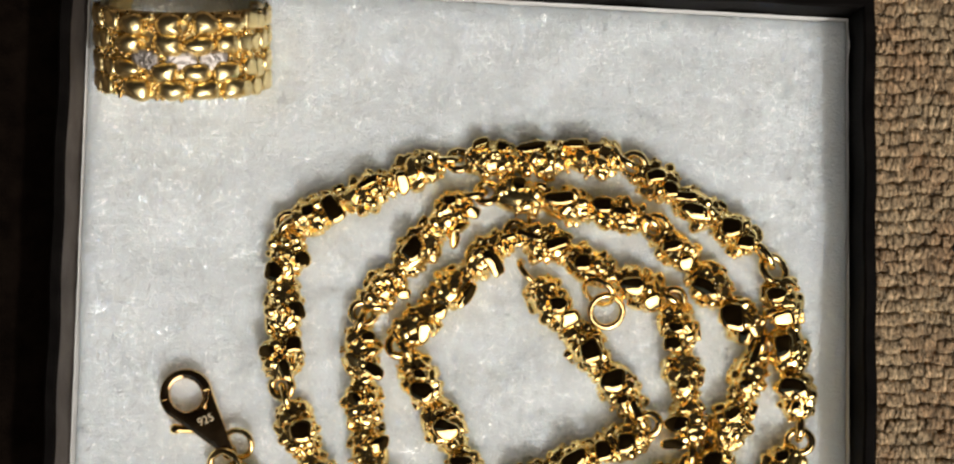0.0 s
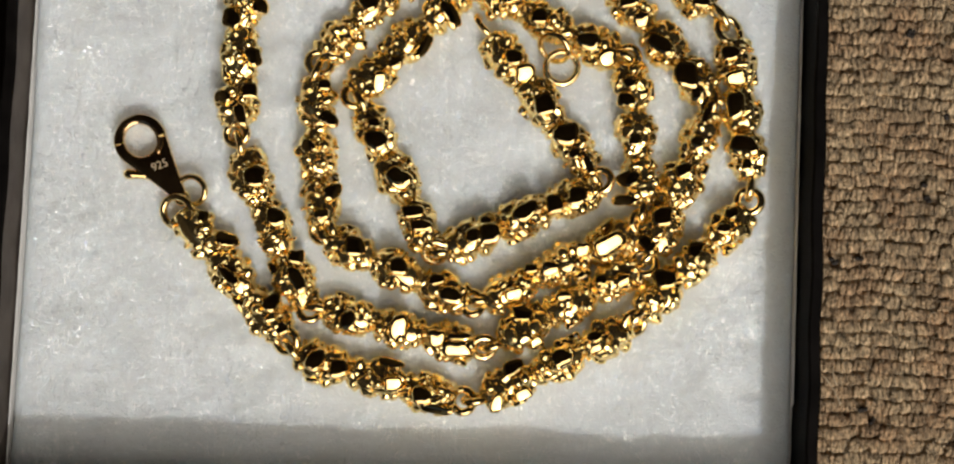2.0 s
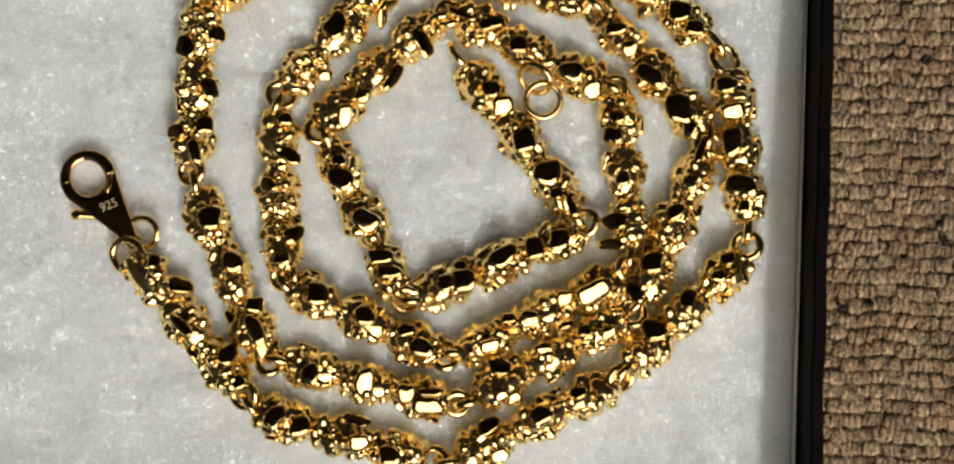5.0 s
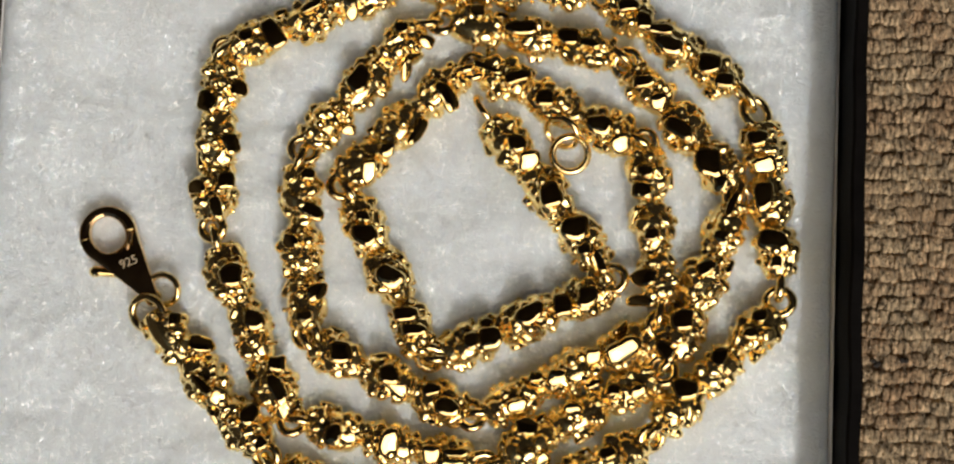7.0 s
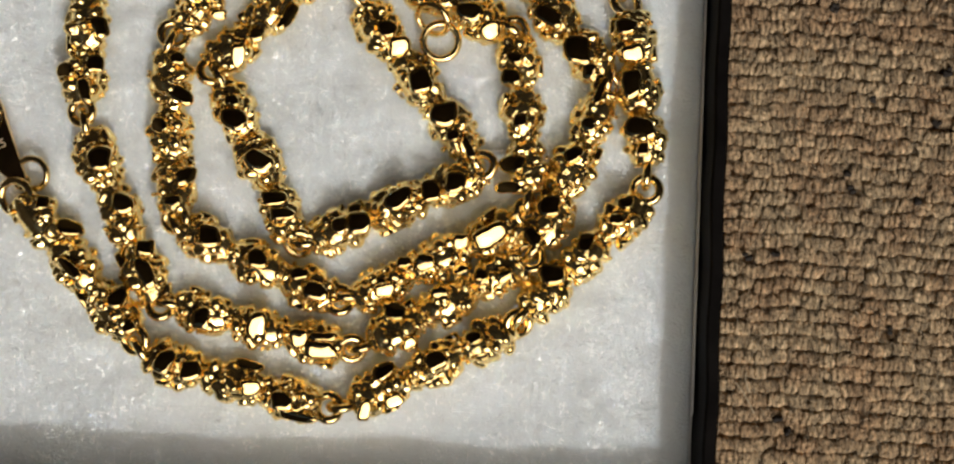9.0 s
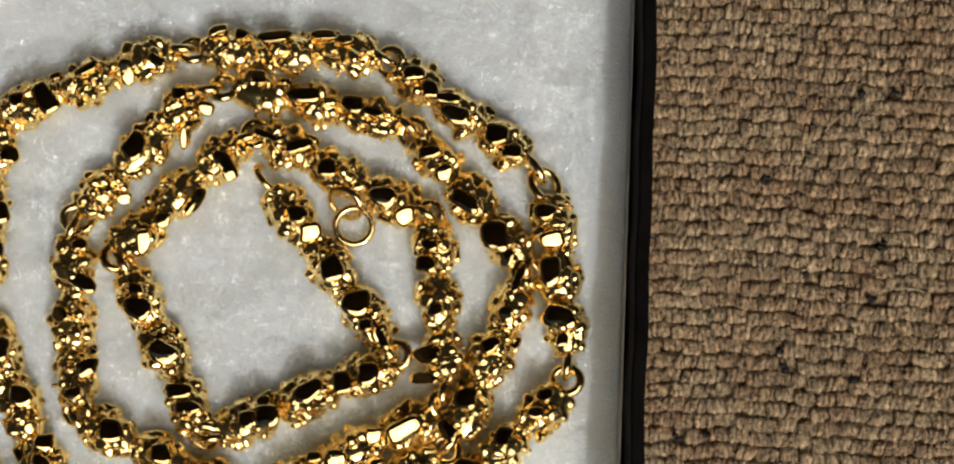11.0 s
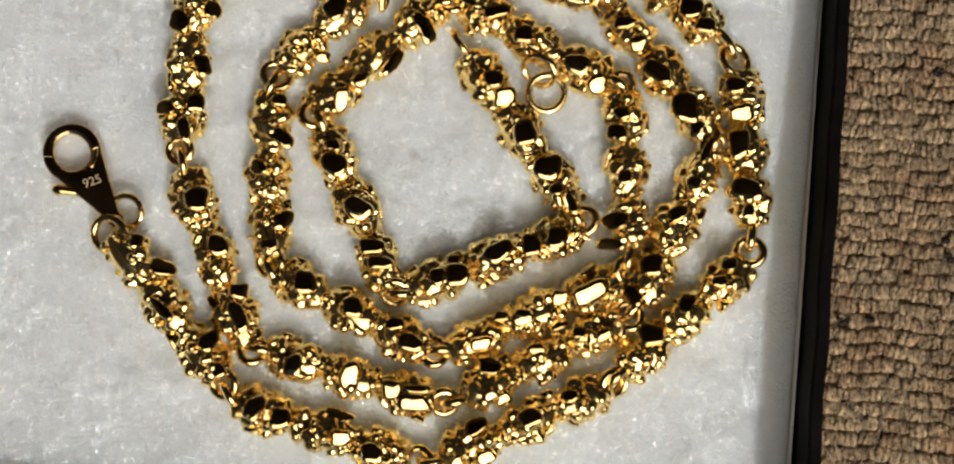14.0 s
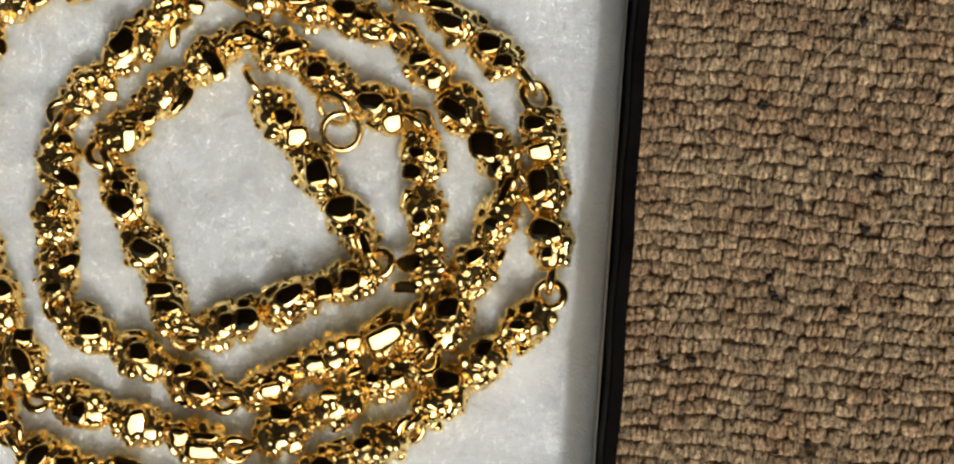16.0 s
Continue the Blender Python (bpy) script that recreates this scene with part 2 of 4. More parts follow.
nx, ny = len(gx), len(gy)
idx = np.arange(nx * ny).reshape(ny, nx)
quads = np.stack([idx[:-1, :-1], idx[:-1, 1:], idx[1:, 1:], idx[1:, :-1]], -1).reshape(-1, 4)
cloth = bpy.data.meshes.new("burlap_cloth")
cloth.vertices.add(nx * ny)
cloth.vertices.foreach_set("co", np.stack([X, Y, Z], -1).ravel())
cloth.loops.add(quads.size)
cloth.loops.foreach_set("vertex_index", quads.ravel())
cloth.polygons.add(len(quads))
cloth.polygons.foreach_set("loop_start", np.arange(0, quads.size, 4))
cloth.polygons.foreach_set("use_smooth", [True] * len(quads))
cloth.materials.append(jute)
cloth.update(calc_edges=True)
burlap = tagged(new("burlap_cloth", cloth), "coarse tan burlap cloth with dark specks and stray fibres", "cloth", kind="structure")


def strands(name, x0, x1, y0, y1, seed, single):
    """Raised warp: staggered nubs, each a few jute strands that arch over the weft and dive back under it."""
    r = np.random.default_rng(seed)
    jj, ii = np.meshgrid(np.arange(math.floor(y0 / ROW), math.ceil(y1 / ROW)), np.arange(math.floor(x0 / COL) - 1, math.ceil(x1 / COL) + 1), indexing="ij")
    jj, ii = jj.ravel(), ii.ravel()
    shift = r.uniform(-0.16, 0.16, 4000)[jj % 4000]
    cx = (ii + 0.5 * (jj % 2) + shift + r.normal(0, 0.05, len(ii))) * COL
    cy = (jj + 0.5 + r.normal(0, 0.05, len(ii))) * ROW
    cy -= 0.0003 * np.sin(cx * 150 + 0.4) + 0.0003 * np.sin(cx * 47 - cy * 60 + 2.0) + 0.0002 * np.sin(cx * 710)
    cx -= 0.0003 * np.sin(cy * 190 + 1.1) + 0.0004 * np.sin(cy * 61 + cx * 90)
    for hx, hy, ha, hb in HOLES:
        clear = ((cx * 1e3 - hx) / (ha + 0.3)) ** 2 + ((cy * 1e3 - hy) / (hb + 0.3)) ** 2 > 1
        cx, cy = cx[clear], cy[clear]
    # between the nubs of a row the strands lie lower
    low = np.concatenate([np.zeros(len(cx)), np.ones(len(cx))])
    cx = np.concatenate([cx, cx + COL * (0.5 + r.normal(0, 0.04, len(cx)))])
    cy = np.concatenate([cy, cy + ROW * r.normal(0, 0.06, len(cy))])
    n, S, K, M = len(cx), 8, 6, 3
    half = COL * np.where(low > 0, r.uniform(0.13, 0.20, n), r.uniform(0.36, 0.44, n))
    tall = r.normal(0, 0.00009, n) - 0.0003 * (r.random(n) < 0.05) - 0.00026 * low
    slant, lean, reach = r.normal(0, 0.00020, n), r.normal(0, 0.00009, n), ROW * r.uniform(0.48, 0.555, n)
    k = (np.arange(M) + 0.5) / M * 2 - 1
    off = k[None] * half[:, None] + r.normal(0, 0.035, (n, M)) * half[:, None]
    v = np.linspace(-1, 1, S + 1)
    arch = np.clip(1 - np.abs(v) ** 5, 0, 1) ** 0.5
    crown = (1 - 0.16 * k ** 2)[None, :, None]
    X3 = cx[:, None, None] + off[:, :, None] * (1 - 0.12 * np.abs(v) ** 2) + slant[:, None, None] * v + r.normal(0, 0.00010, (n, M, S + 1))
    Y3 = cy[:, None, None] + (reach[:, None] + r.normal(0, 0.00008, (n, M)))[:, :, None] * v
    Z3 = -0.00145 + (0.00121 + tall[:, None] + r.normal(0, 0.00007, (n, M)))[:, :, None] * arch * crown + r.normal(0, 0.00005, (n, M, S + 1)) + (lean[:, None] * k[None])[:, :, None]
    pts = np.stack([X3, Y3, Z3], -1).reshape(n * M, S + 1, 3)
    t = np.gradient(pts, axis=1)
    t /= np.linalg.norm(t, axis=2, keepdims=True)
    a = np.cross(t, np.cross(np.broadcast_to(np.array([1.0, 0.0, 0.0]), t.shape), t)) * -1
    a /= np.linalg.norm(a, axis=2, keepdims=True)
    b = np.cross(a, t)
    b /= np.linalg.norm(b, axis=2, keepdims=True)
    rad = (np.repeat(half, M) / M * r.uniform(1.0, 1.5, n * M))[:, None, None] * (1 - 0.25 * np.abs(v) ** 3)[None, :, None]
    w = np.arange(K) * 2 * np.pi / K
    tube = np.stack([pts + rad * (math.cos(q) * a + 0.6 * math.sin(q) * b) for q in w], 2)
    one = np.array([(s * K + q, s * K + (q + 1) % K, (s + 1) * K + (q + 1) % K, (s + 1) * K + q) for s in range(S) for q in range(K)])
    faces = (one[None] + (np.arange(n * M) * (S + 1) * K)[:, None, None]).reshape(-1, 4)
    near_box = (cx > x0) & (cx < single) & (low == 0)
    nub_faces = np.concatenate([one + m * (S + 1) * K for m in range(M)]).tolist()
    for nub in tube.reshape(n, -1, 3)[near_box]:
        solid("thread_nub", nub, nub_faces, jute, burlap)
    tube = tube.reshape(n, M, S + 1, K, 3)[~near_box]
    faces = faces[:tube.shape[0] * M * S * K]
    verts = tube.reshape(-1, 3)
    me = bpy.data.meshes.new(name)
    me.vertices.add(len(verts))
    me.vertices.foreach_set("co", verts.ravel())
    me.loops.add(faces.size)
    me.loops.foreach_set("vertex_index", faces.ravel())
    me.polygons.add(len(faces))
    me.polygons.foreach_set("loop_start", np.arange(0, faces.size, 4))
    me.polygons.foreach_set("use_smooth", [True] * len(faces))
    me.materials.append(jute)
    me.update(calc_edges=True)
    ob = new(name, me)
    ob.parent = burlap
    return tagged(ob, "raised tan jute strands of the weave", kind="stuff")


strands("warp_strands", 0.0535, 0.113, -0.067, 0.079, 41, 0.0655)
strands("warp_strands", -0.083, -0.0675, -0.067, 0.079, 43, -1.0)



def fuzz(name, count, x0, x1, seed, mat):
    """Short loose hairs of jute that lie over the strands."""
    r = np.random.default_rng(seed)
    S = 4
    p = np.stack([r.uniform(x0, x1, count), r.uniform(-0.066, 0.078, count), r.uniform(-0.0003, 0.0002, count)], -1)
    ang = r.choice([0.0, np.pi / 2], count, p=[0.35, 0.65]) + r.normal(0, 0.5, count)
    bend, ln = r.normal(0, 0.35, count), r.uniform(0.0005, 0.0018, count)
    pts = np.zeros((count, S + 1, 3))
    pts[:, 0] = p
    for k in range(1, S + 1):
        pts[:, k, 0] = pts[:, k - 1, 0] + np.cos(ang + bend * k) * ln / S
        pts[:, k, 1] = pts[:, k - 1, 1] + np.sin(ang + bend * k) * ln / S
        pts[:, k, 2] = p[:, 2] + r.normal(0, 0.00005, count)
    rad = r.uniform(0.000022, 0.000045, count)[:, None]
    t = np.gradient(pts, axis=1)[..., :2]
    t /= np.linalg.norm(t, axis=2, keepdims=True)
    side = np.stack([-t[..., 1], t[..., 0], np.zeros(t.shape[:2])], -1)
    rise = np.array([0.0, 0.0, 1.0])
    tube = np.stack([pts + rad[..., None] * (math.cos(q) * side + math.sin(q) * rise) for q in (0.5, 2.594, 4.689)], 2)
    one = np.array([(k * 3 + q, k * 3 + (q + 1) % 3, k * 3 + 3 + (q + 1) % 3, k * 3 + 3 + q) for k in range(S) for q in range(3)])
    faces = (one[None] + (np.arange(count) * (S + 1) * 3)[:, None, None]).reshape(-1, 4)
    ob = solid(name, tube.reshape(-1, 3), faces, mat, burlap)
    return tagged(ob, "fine loose jute hairs", kind="stuff")


fuzz("jute_fuzz", 7000, 0.054, 0.113, 61, jute_hair)
fuzz("dark_fuzz", 3000, 0.054, 0.113, 62, jute_dark)

# ---- black sheet added over the burlap: the box's shadow put into colour ----
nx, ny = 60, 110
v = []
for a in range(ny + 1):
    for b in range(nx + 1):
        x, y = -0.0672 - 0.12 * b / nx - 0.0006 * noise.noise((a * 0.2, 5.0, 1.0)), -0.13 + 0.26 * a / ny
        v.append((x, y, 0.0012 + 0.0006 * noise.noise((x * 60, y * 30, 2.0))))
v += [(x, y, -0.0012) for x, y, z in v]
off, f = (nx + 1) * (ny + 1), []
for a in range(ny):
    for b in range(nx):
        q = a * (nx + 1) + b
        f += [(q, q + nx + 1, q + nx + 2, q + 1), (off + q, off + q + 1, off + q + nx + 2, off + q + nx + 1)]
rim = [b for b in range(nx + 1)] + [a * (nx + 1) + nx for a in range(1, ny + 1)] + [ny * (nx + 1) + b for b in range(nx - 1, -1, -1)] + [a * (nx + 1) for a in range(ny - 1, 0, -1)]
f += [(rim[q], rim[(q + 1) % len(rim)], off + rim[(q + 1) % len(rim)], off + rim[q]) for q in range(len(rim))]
tagged(solid("shadow_sheet", v, f, shadow_black), "added black sheet standing in for the box's shadow on the burlap", "cloth")

# ---- display box: skewed black card tray with a torn white liner ----
FILL, LINER, RIM = 0.0168, 0.0192, 0.0268
TR, TL, BL, BR = Vector((0.0517, 0.0549)), Vector((-0.0615, 0.0605)), Vector((-0.0645, -0.0537)), Vector((0.0520, -0.0537))
CORNERS = (BR, TR, TL, BL)


def offset_corner(i, d):
    """The tray's inner corner i moved outwards by d."""
    p, a, b = CORNERS[i], CORNERS[i - 1], CORNERS[(i + 1) % 4]
    e1, e2 = (p - a).normalized(), (b - p).normalized()
    n1, n2 = Vector((e1.y, -e1.x)), Vector((e2.y, -e2.x))
    return p + (n1 + n2) * d / (1 + n1.dot(n2))


box = base("jewelry_box", 0, 0, 0, "open black card jewelry box with white paper liner", "box")
for i in range(4):
    j = (i + 1) % 4
    steps = 60
    # outer wall: cross-section with a rounded rim
    top = RIM - (0.0016 if i == 2 else 0.0)
    section = [(0.0006, 0.0006), (0.0006, top - 0.0004), (0.0009, top), (0.0021, top), (0.0024, top - 0.0004), (0.0024, 0.0003)]
    v, f = [], []
    for s in range(steps + 1):
        for d, z in section:
            p = offset_corner(i, d).lerp(offset_corner(j, d), s / steps)
            wob = 0.00012 * math.sin(s * 0.7 + i * 2.1) + 0.00010 * noise.noise((p.x * 90, p.y * 90, i))
            e = (CORNERS[j] - CORNERS[i]).normalized()
            v.append((p.x + wob * e.y, p.y - wob * e.x, z))
    k = len(section)
    for s in range(steps):
        for q in range(k):
            f.append((s * k + q, s * k + (q + 1) % k, (s + 1) * k + (q + 1) % k, (s + 1) * k + q))
    wall = solid("side_wall", v, f, black_paper, box, smooth=False)
    wall.data.materials.append(sunlit_paper)
    # only the left wall's inner face gets the painted sunlight
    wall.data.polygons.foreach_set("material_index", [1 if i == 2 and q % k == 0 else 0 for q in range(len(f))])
    # liner: thin white card with a torn upper edge
    steps = 160
    v, f = [], []
    for s in range(steps + 1):
        u = s / steps
        top = LINER - (0.0013 if i == 2 else 0.0) + 0.00022 * noise.noise((u * 40, i * 7.0, 0)) + 0.00012 * noise.noise((u * 160, i * 7.0, 3))
        if i == 0:
            top += 0.0010 * math.exp(-((u - 0.965) / 0.012) ** 2) - 0.0012 * (u < 0.145)
        for d, z in ((0.0, 0.0015), (0.00008, top - 0.0001), (0.00026, top), (0.00034, 0.0015)):
            p = offset_corner(i, d).lerp(offset_corner(j, d), u)
            v.append((p.x, p.y, z))
    for s in range(steps):
        for q in range(4):
            f.append((s * 4 + q, s * 4 + (q + 1) % 4, (s + 1) * 4 + (q + 1) % 4, (s + 1) * 4 + q))
    solid("liner", v, f, white_card, box, "white paper liner with a torn edge", smooth=False)
bot = [offset_corner(i, 0.0005) for i in range(4)]
solid("base_panel", [(p.x, p.y, z) for z in (0.0004, 0.0014) for p in bot],
      [(3, 2, 1, 0), (4, 5, 6, 7)] + [(i, (i + 1) % 4, 4 + (i + 1) % 4, 4 + i) for i in range(4)], black_paper, box, smooth=False)

# ---- polyester batting ----
inn = [offset_corner(i, -0.00003) for i in range(4)]
NU, NV = 300, 300


def pad_height(x, y):
    h = 0.0004 * noise.noise((x * 45, y * 45, 0.3)) + 0.0004 * noise.noise((x * 160, y * 160, 1.7)) + 0.00016 * noise.noise((x * 700, y * 700, 4.0))
    u = min(max((y + 0.004) / 0.034, 0.0), 1.0)          # the batting is fuller towards the ring
    w = min(max((0.047 - math.hypot(x - 0.004, y - 0.002)) / 0.012, 0.0), 1.0)      # and within the coil
    return FILL + h + max(0.0011 * u * u * (3 - 2 * u), 0.0009 * w * w * (3 - 2 * w))


v = []
for a in range(NV + 1):
    for b in range(NU + 1):
        p = inn[3].lerp(inn[0], b / NU).lerp(inn[2].lerp(inn[1], b / NU), a / NV)
        edge = min(a / 8.0, b / 4.0, (NV - a) / 8.0, (NU - b) / 2.0 + 0.5)
        drop = 0.0007 * max(0.0, 1 - edge) ** 2
        swell = (0.0011) * math.exp(-((1 - b / NU) / 0.022) ** 2)
        v.append((p.x, p.y, pad_height(p.x, p.y) - drop + swell))
idx = np.arange((NU + 1) * (NV + 1)).reshape(NV + 1, NU + 1)
f = np.stack([idx[:-1, :-1], idx[:-1, 1:], idx[1:, 1:], idx[1:, :-1]], -1).reshape(-1, 4).tolist()
ring_ids = list(idx[0, :]) + list(idx[1:, -1]) + list(idx[-1, -2::-1]) + list(idx[-2:0:-1, 0])
n0 = len(v)
v += [(v[q][0], v[q][1], 0.0018) for q in ring_ids]
m = len(ring_ids)
f += [(n0 + q, n0 + (q + 1) % m, int(ring_ids[(q + 1) % m]), int(ring_ids[q])) for q in range(m)]
f.append(tuple(n0 + q for q in range(m))[::-1])
pad = tagged(solid("batting_pad", v, f, fibre_pad), "fluffy white polyester batting filling the box", "padding")


def fibres(name, count, length, radius, lift, seed, mat, clumped=False):
    r = np.random.default_rng(seed)
    S = 5
    u, w = r.random(count * 4), r.random(count * 4)
    if clumped:
        keep = np.array([noise.noise((a * 38, b * 38, seed)) + 0.7 * noise.noise((a * 110, b * 110, seed)) for a, b in zip(u, w)]) > 0.04
        u, w = u[keep], w[keep]
    u, w = u[:count], w[:count]
    count = len(u)
    c = np.array([[p.x, p.y] for p in inn])
    p0 = (c[3] * (1 - u)[:, None] + c[0] * u[:, None]) * (1 - w)[:, None] + (c[2] * (1 - u)[:, None] + c[1] * u[:, None]) * w[:, None]
    p0 = p0 * 0.975
    p0[:, 0] = np.where(p0[:, 0] > 0.0474, 0.0474 - 3 * (p0[:, 0] - 0.0474), p0[:, 0])
    ang = r.random(count) * 2 * np.pi
    bend = r.normal(0, 0.55, count)
    ln = length * (0.4 + r.random(count))
    z0 = np.array([pad_height(x, y) for x, y in p0]) + lift * (r.random(count) - 0.35)
    rise = lift * r.normal(0, 1, (count, S + 1)) * 0.6
    pts = np.zeros((count, S + 1, 3))
    pts[:, 0, :2], pts[:, 0, 2] = p0, z0 + rise[:, 0]
    for s in range(1, S + 1):
        d = ang + bend * s
        pts[:, s, 0] = pts[:, s - 1, 0] + np.cos(d) * ln / S
        pts[:, s, 1] = pts[:, s - 1, 1] + np.sin(d) * ln / S
        pts[:, s, 2] = z0 + rise[:, s]
    t = np.gradient(pts, axis=1)
    t /= np.linalg.norm(t, axis=2, keepdims=True)
    a = np.cross(t, np.array([0.0, 0.0, 1.0]))
    a /= np.linalg.norm(a, axis=2, keepdims=True) + 1e-9
    b = np.cross(a, t)
    rad = radius * (0.6 + 0.8 * r.random(count))[:, None, None]
    tube = np.stack([pts + rad * (math.cos(k) * a + math.sin(k) * b) for k in (0.5, 2.594, 4.689)], 2)
    verts = tube.reshape(-1, 3)
    one = []
    for s in range(S):
        for k in range(3):
            one.append((s * 3 + k, s * 3 + (k + 1) % 3, (s + 1) * 3 + (k + 1) % 3, (s + 1) * 3 + k))
    one = np.array(one)
    faces = (one[None] + (np.arange(count) * (S + 1) * 3)[:, None, None]).reshape(-1, 4)
    me = bpy.data.meshes.new(name)
    me.vertices.add(len(verts))
    me.vertices.foreach_set("co", verts.ravel())
    me.loops.add(faces.size)
    me.loops.foreach_set("vertex_index", faces.ravel())
    me.polygons.add(len(faces))
    me.polygons.foreach_set("loop_start", np.arange(0, faces.size, 4))
    me.polygons.foreach_set("use_smooth", [True] * len(faces))
    me.materials.append(mat)
    me.update(calc_edges=True)
    ob = new(name, me)
    ob.parent = pad
    return tagged(ob, "loose glossy white fibres", kind="stuff")


fibres("loose_fibre", 20000, 0.0018, 0.000015, 0.00045, 3, fibre)
fibres("fibre_curl", 2200, 0.0006, 0.000032, 0.0005, 5, glint, True)
fibres("fibre_curl", 8000, 0.0005, 0.000030, 0.0006, 7, glint)
fibres("fibre_strand", 9000, 0.0015, 0.000034, 0.0006, 8, strand)
fibres("fibre_strand", 4000, 0.0011, 0.000036, 0.0006, 9, strand, True)


# ---- gold pieces ----
def nugget(name, centre, normal, along, a, b, parent, mat, seed, thick=0.0006, dome=0.10, power=2.6):
    """A polished slab with a rounded, uneven outline and a slightly domed face."""
    r = random.Random(seed)
    N = 26
    z = Vector(normal).normalized()
    x = (Vector(along) - z * Vector(along).dot(z)).normalized()
    y = z.cross(x)
    ph = [r.uniform(0, 6.28) for _ in range(3)]
    pw = power + r.uniform(-0.4, 1.4)
    tiltx, tilty = r.uniform(-0.05, 0.05), r.uniform(-0.05, 0.05)
    rings = ((0.90, -1.0), (1.0, -0.55), (1.02, 0.25), (0.97, 0.62), (0.88, 0.80), (0.62, 0.80), (0.30, 0.80))
    v, f = [], []
    for sc, h in rings:
        for k in range(N):
            w = 2 * math.pi * k / N
            c, s = math.cos(w), math.sin(w)
            q = (abs(c) ** pw + abs(s) ** pw) ** (-1 / pw)
            q *= 1 + 0.08 * math.sin(2 * w + ph[0]) + 0.06 * math.sin(3 * w + ph[1]) + 0.03 * math.sin(5 * w + ph[2])
            px, py = a * q * c * sc, b * q * s * sc
            up = h * thick + (dome * min(a, b) * (1 - sc * sc) if h > 0.7 else 0.0) + (tiltx * px + tilty * py if h > 0 else 0)
            v.append(Vector(centre) + x * px + y * py + z * up)
    for i in range(len(rings) - 1):
        for k in range(N):
            m = (k + 1) % N
            f.append((i * N + k, i * N + m, (i + 1) * N + m, (i + 1) * N + k))
    v.append(Vector(centre) + z * (0.80 * thick + dome * min(a, b)))
    f += [((len(rings) - 1) * N + k, (len(rings) - 1) * N + (k + 1) % N, len(v) - 1) for k in range(N)]
    f.append(tuple(range(N))[::-1])
    return solid(name, [q[:] for q in v], f, mat, parent)


def granules(centres, radii, seed):
    """Verts and faces of many small uneven beads."""
    r = np.random.default_rng(seed)
    n = len(centres)
    sc = radii[:, None] * r.uniform(0.75, 1.3, (n, 3))
    q = r.normal(size=(n, 4))
    q /= np.linalg.norm(q, axis=1, keepdims=True)
    w, x, y, z = q.T
    R = np.stack([1 - 2 * (y * y + z * z), 2 * (x * y - z * w), 2 * (x * z + y * w), 2 * (x * y + z * w), 1 - 2 * (x * x + z * z), 2 * (y * z - x * w),
                  2 * (x * z - y * w), 2 * (y * z + x * w), 1 - 2 * (x * x + y * y)], -1).reshape(n, 3, 3)
    v = np.einsum("nij,nkj->nki", R, BALL_V[None] * sc[:, None, :]) + centres[:, None]
    f = BALL_F[None] + (np.arange(n) * len(BALL_V))[:, None, None]
    return v.reshape(-1, 3), f.reshape(-1, 3)


necklace = base("nugget_chain", 0, 0, FILL, "yellow gold nugget chain coiled on white batting", "necklace")
AXIS = 0.0178
ends = []
HALF = (SUN_WAY + Vector((0, 0, 1.0))).normalized()


def to_chain(ob):
    ob.parent = necklace
    ob.matrix_parent_inverse = necklace.matrix_basis.inverted()
    return ob


def girth(u):
    """Radius along a link: three swellings with narrow waists."""
    return 0.00155 + 0.00128 * abs(math.sin(3 * math.pi * min(max(u, 0.0), 1.0))) ** 0.6


necklace.matrix_basis = Matrix.Translation((0, 0, FILL))


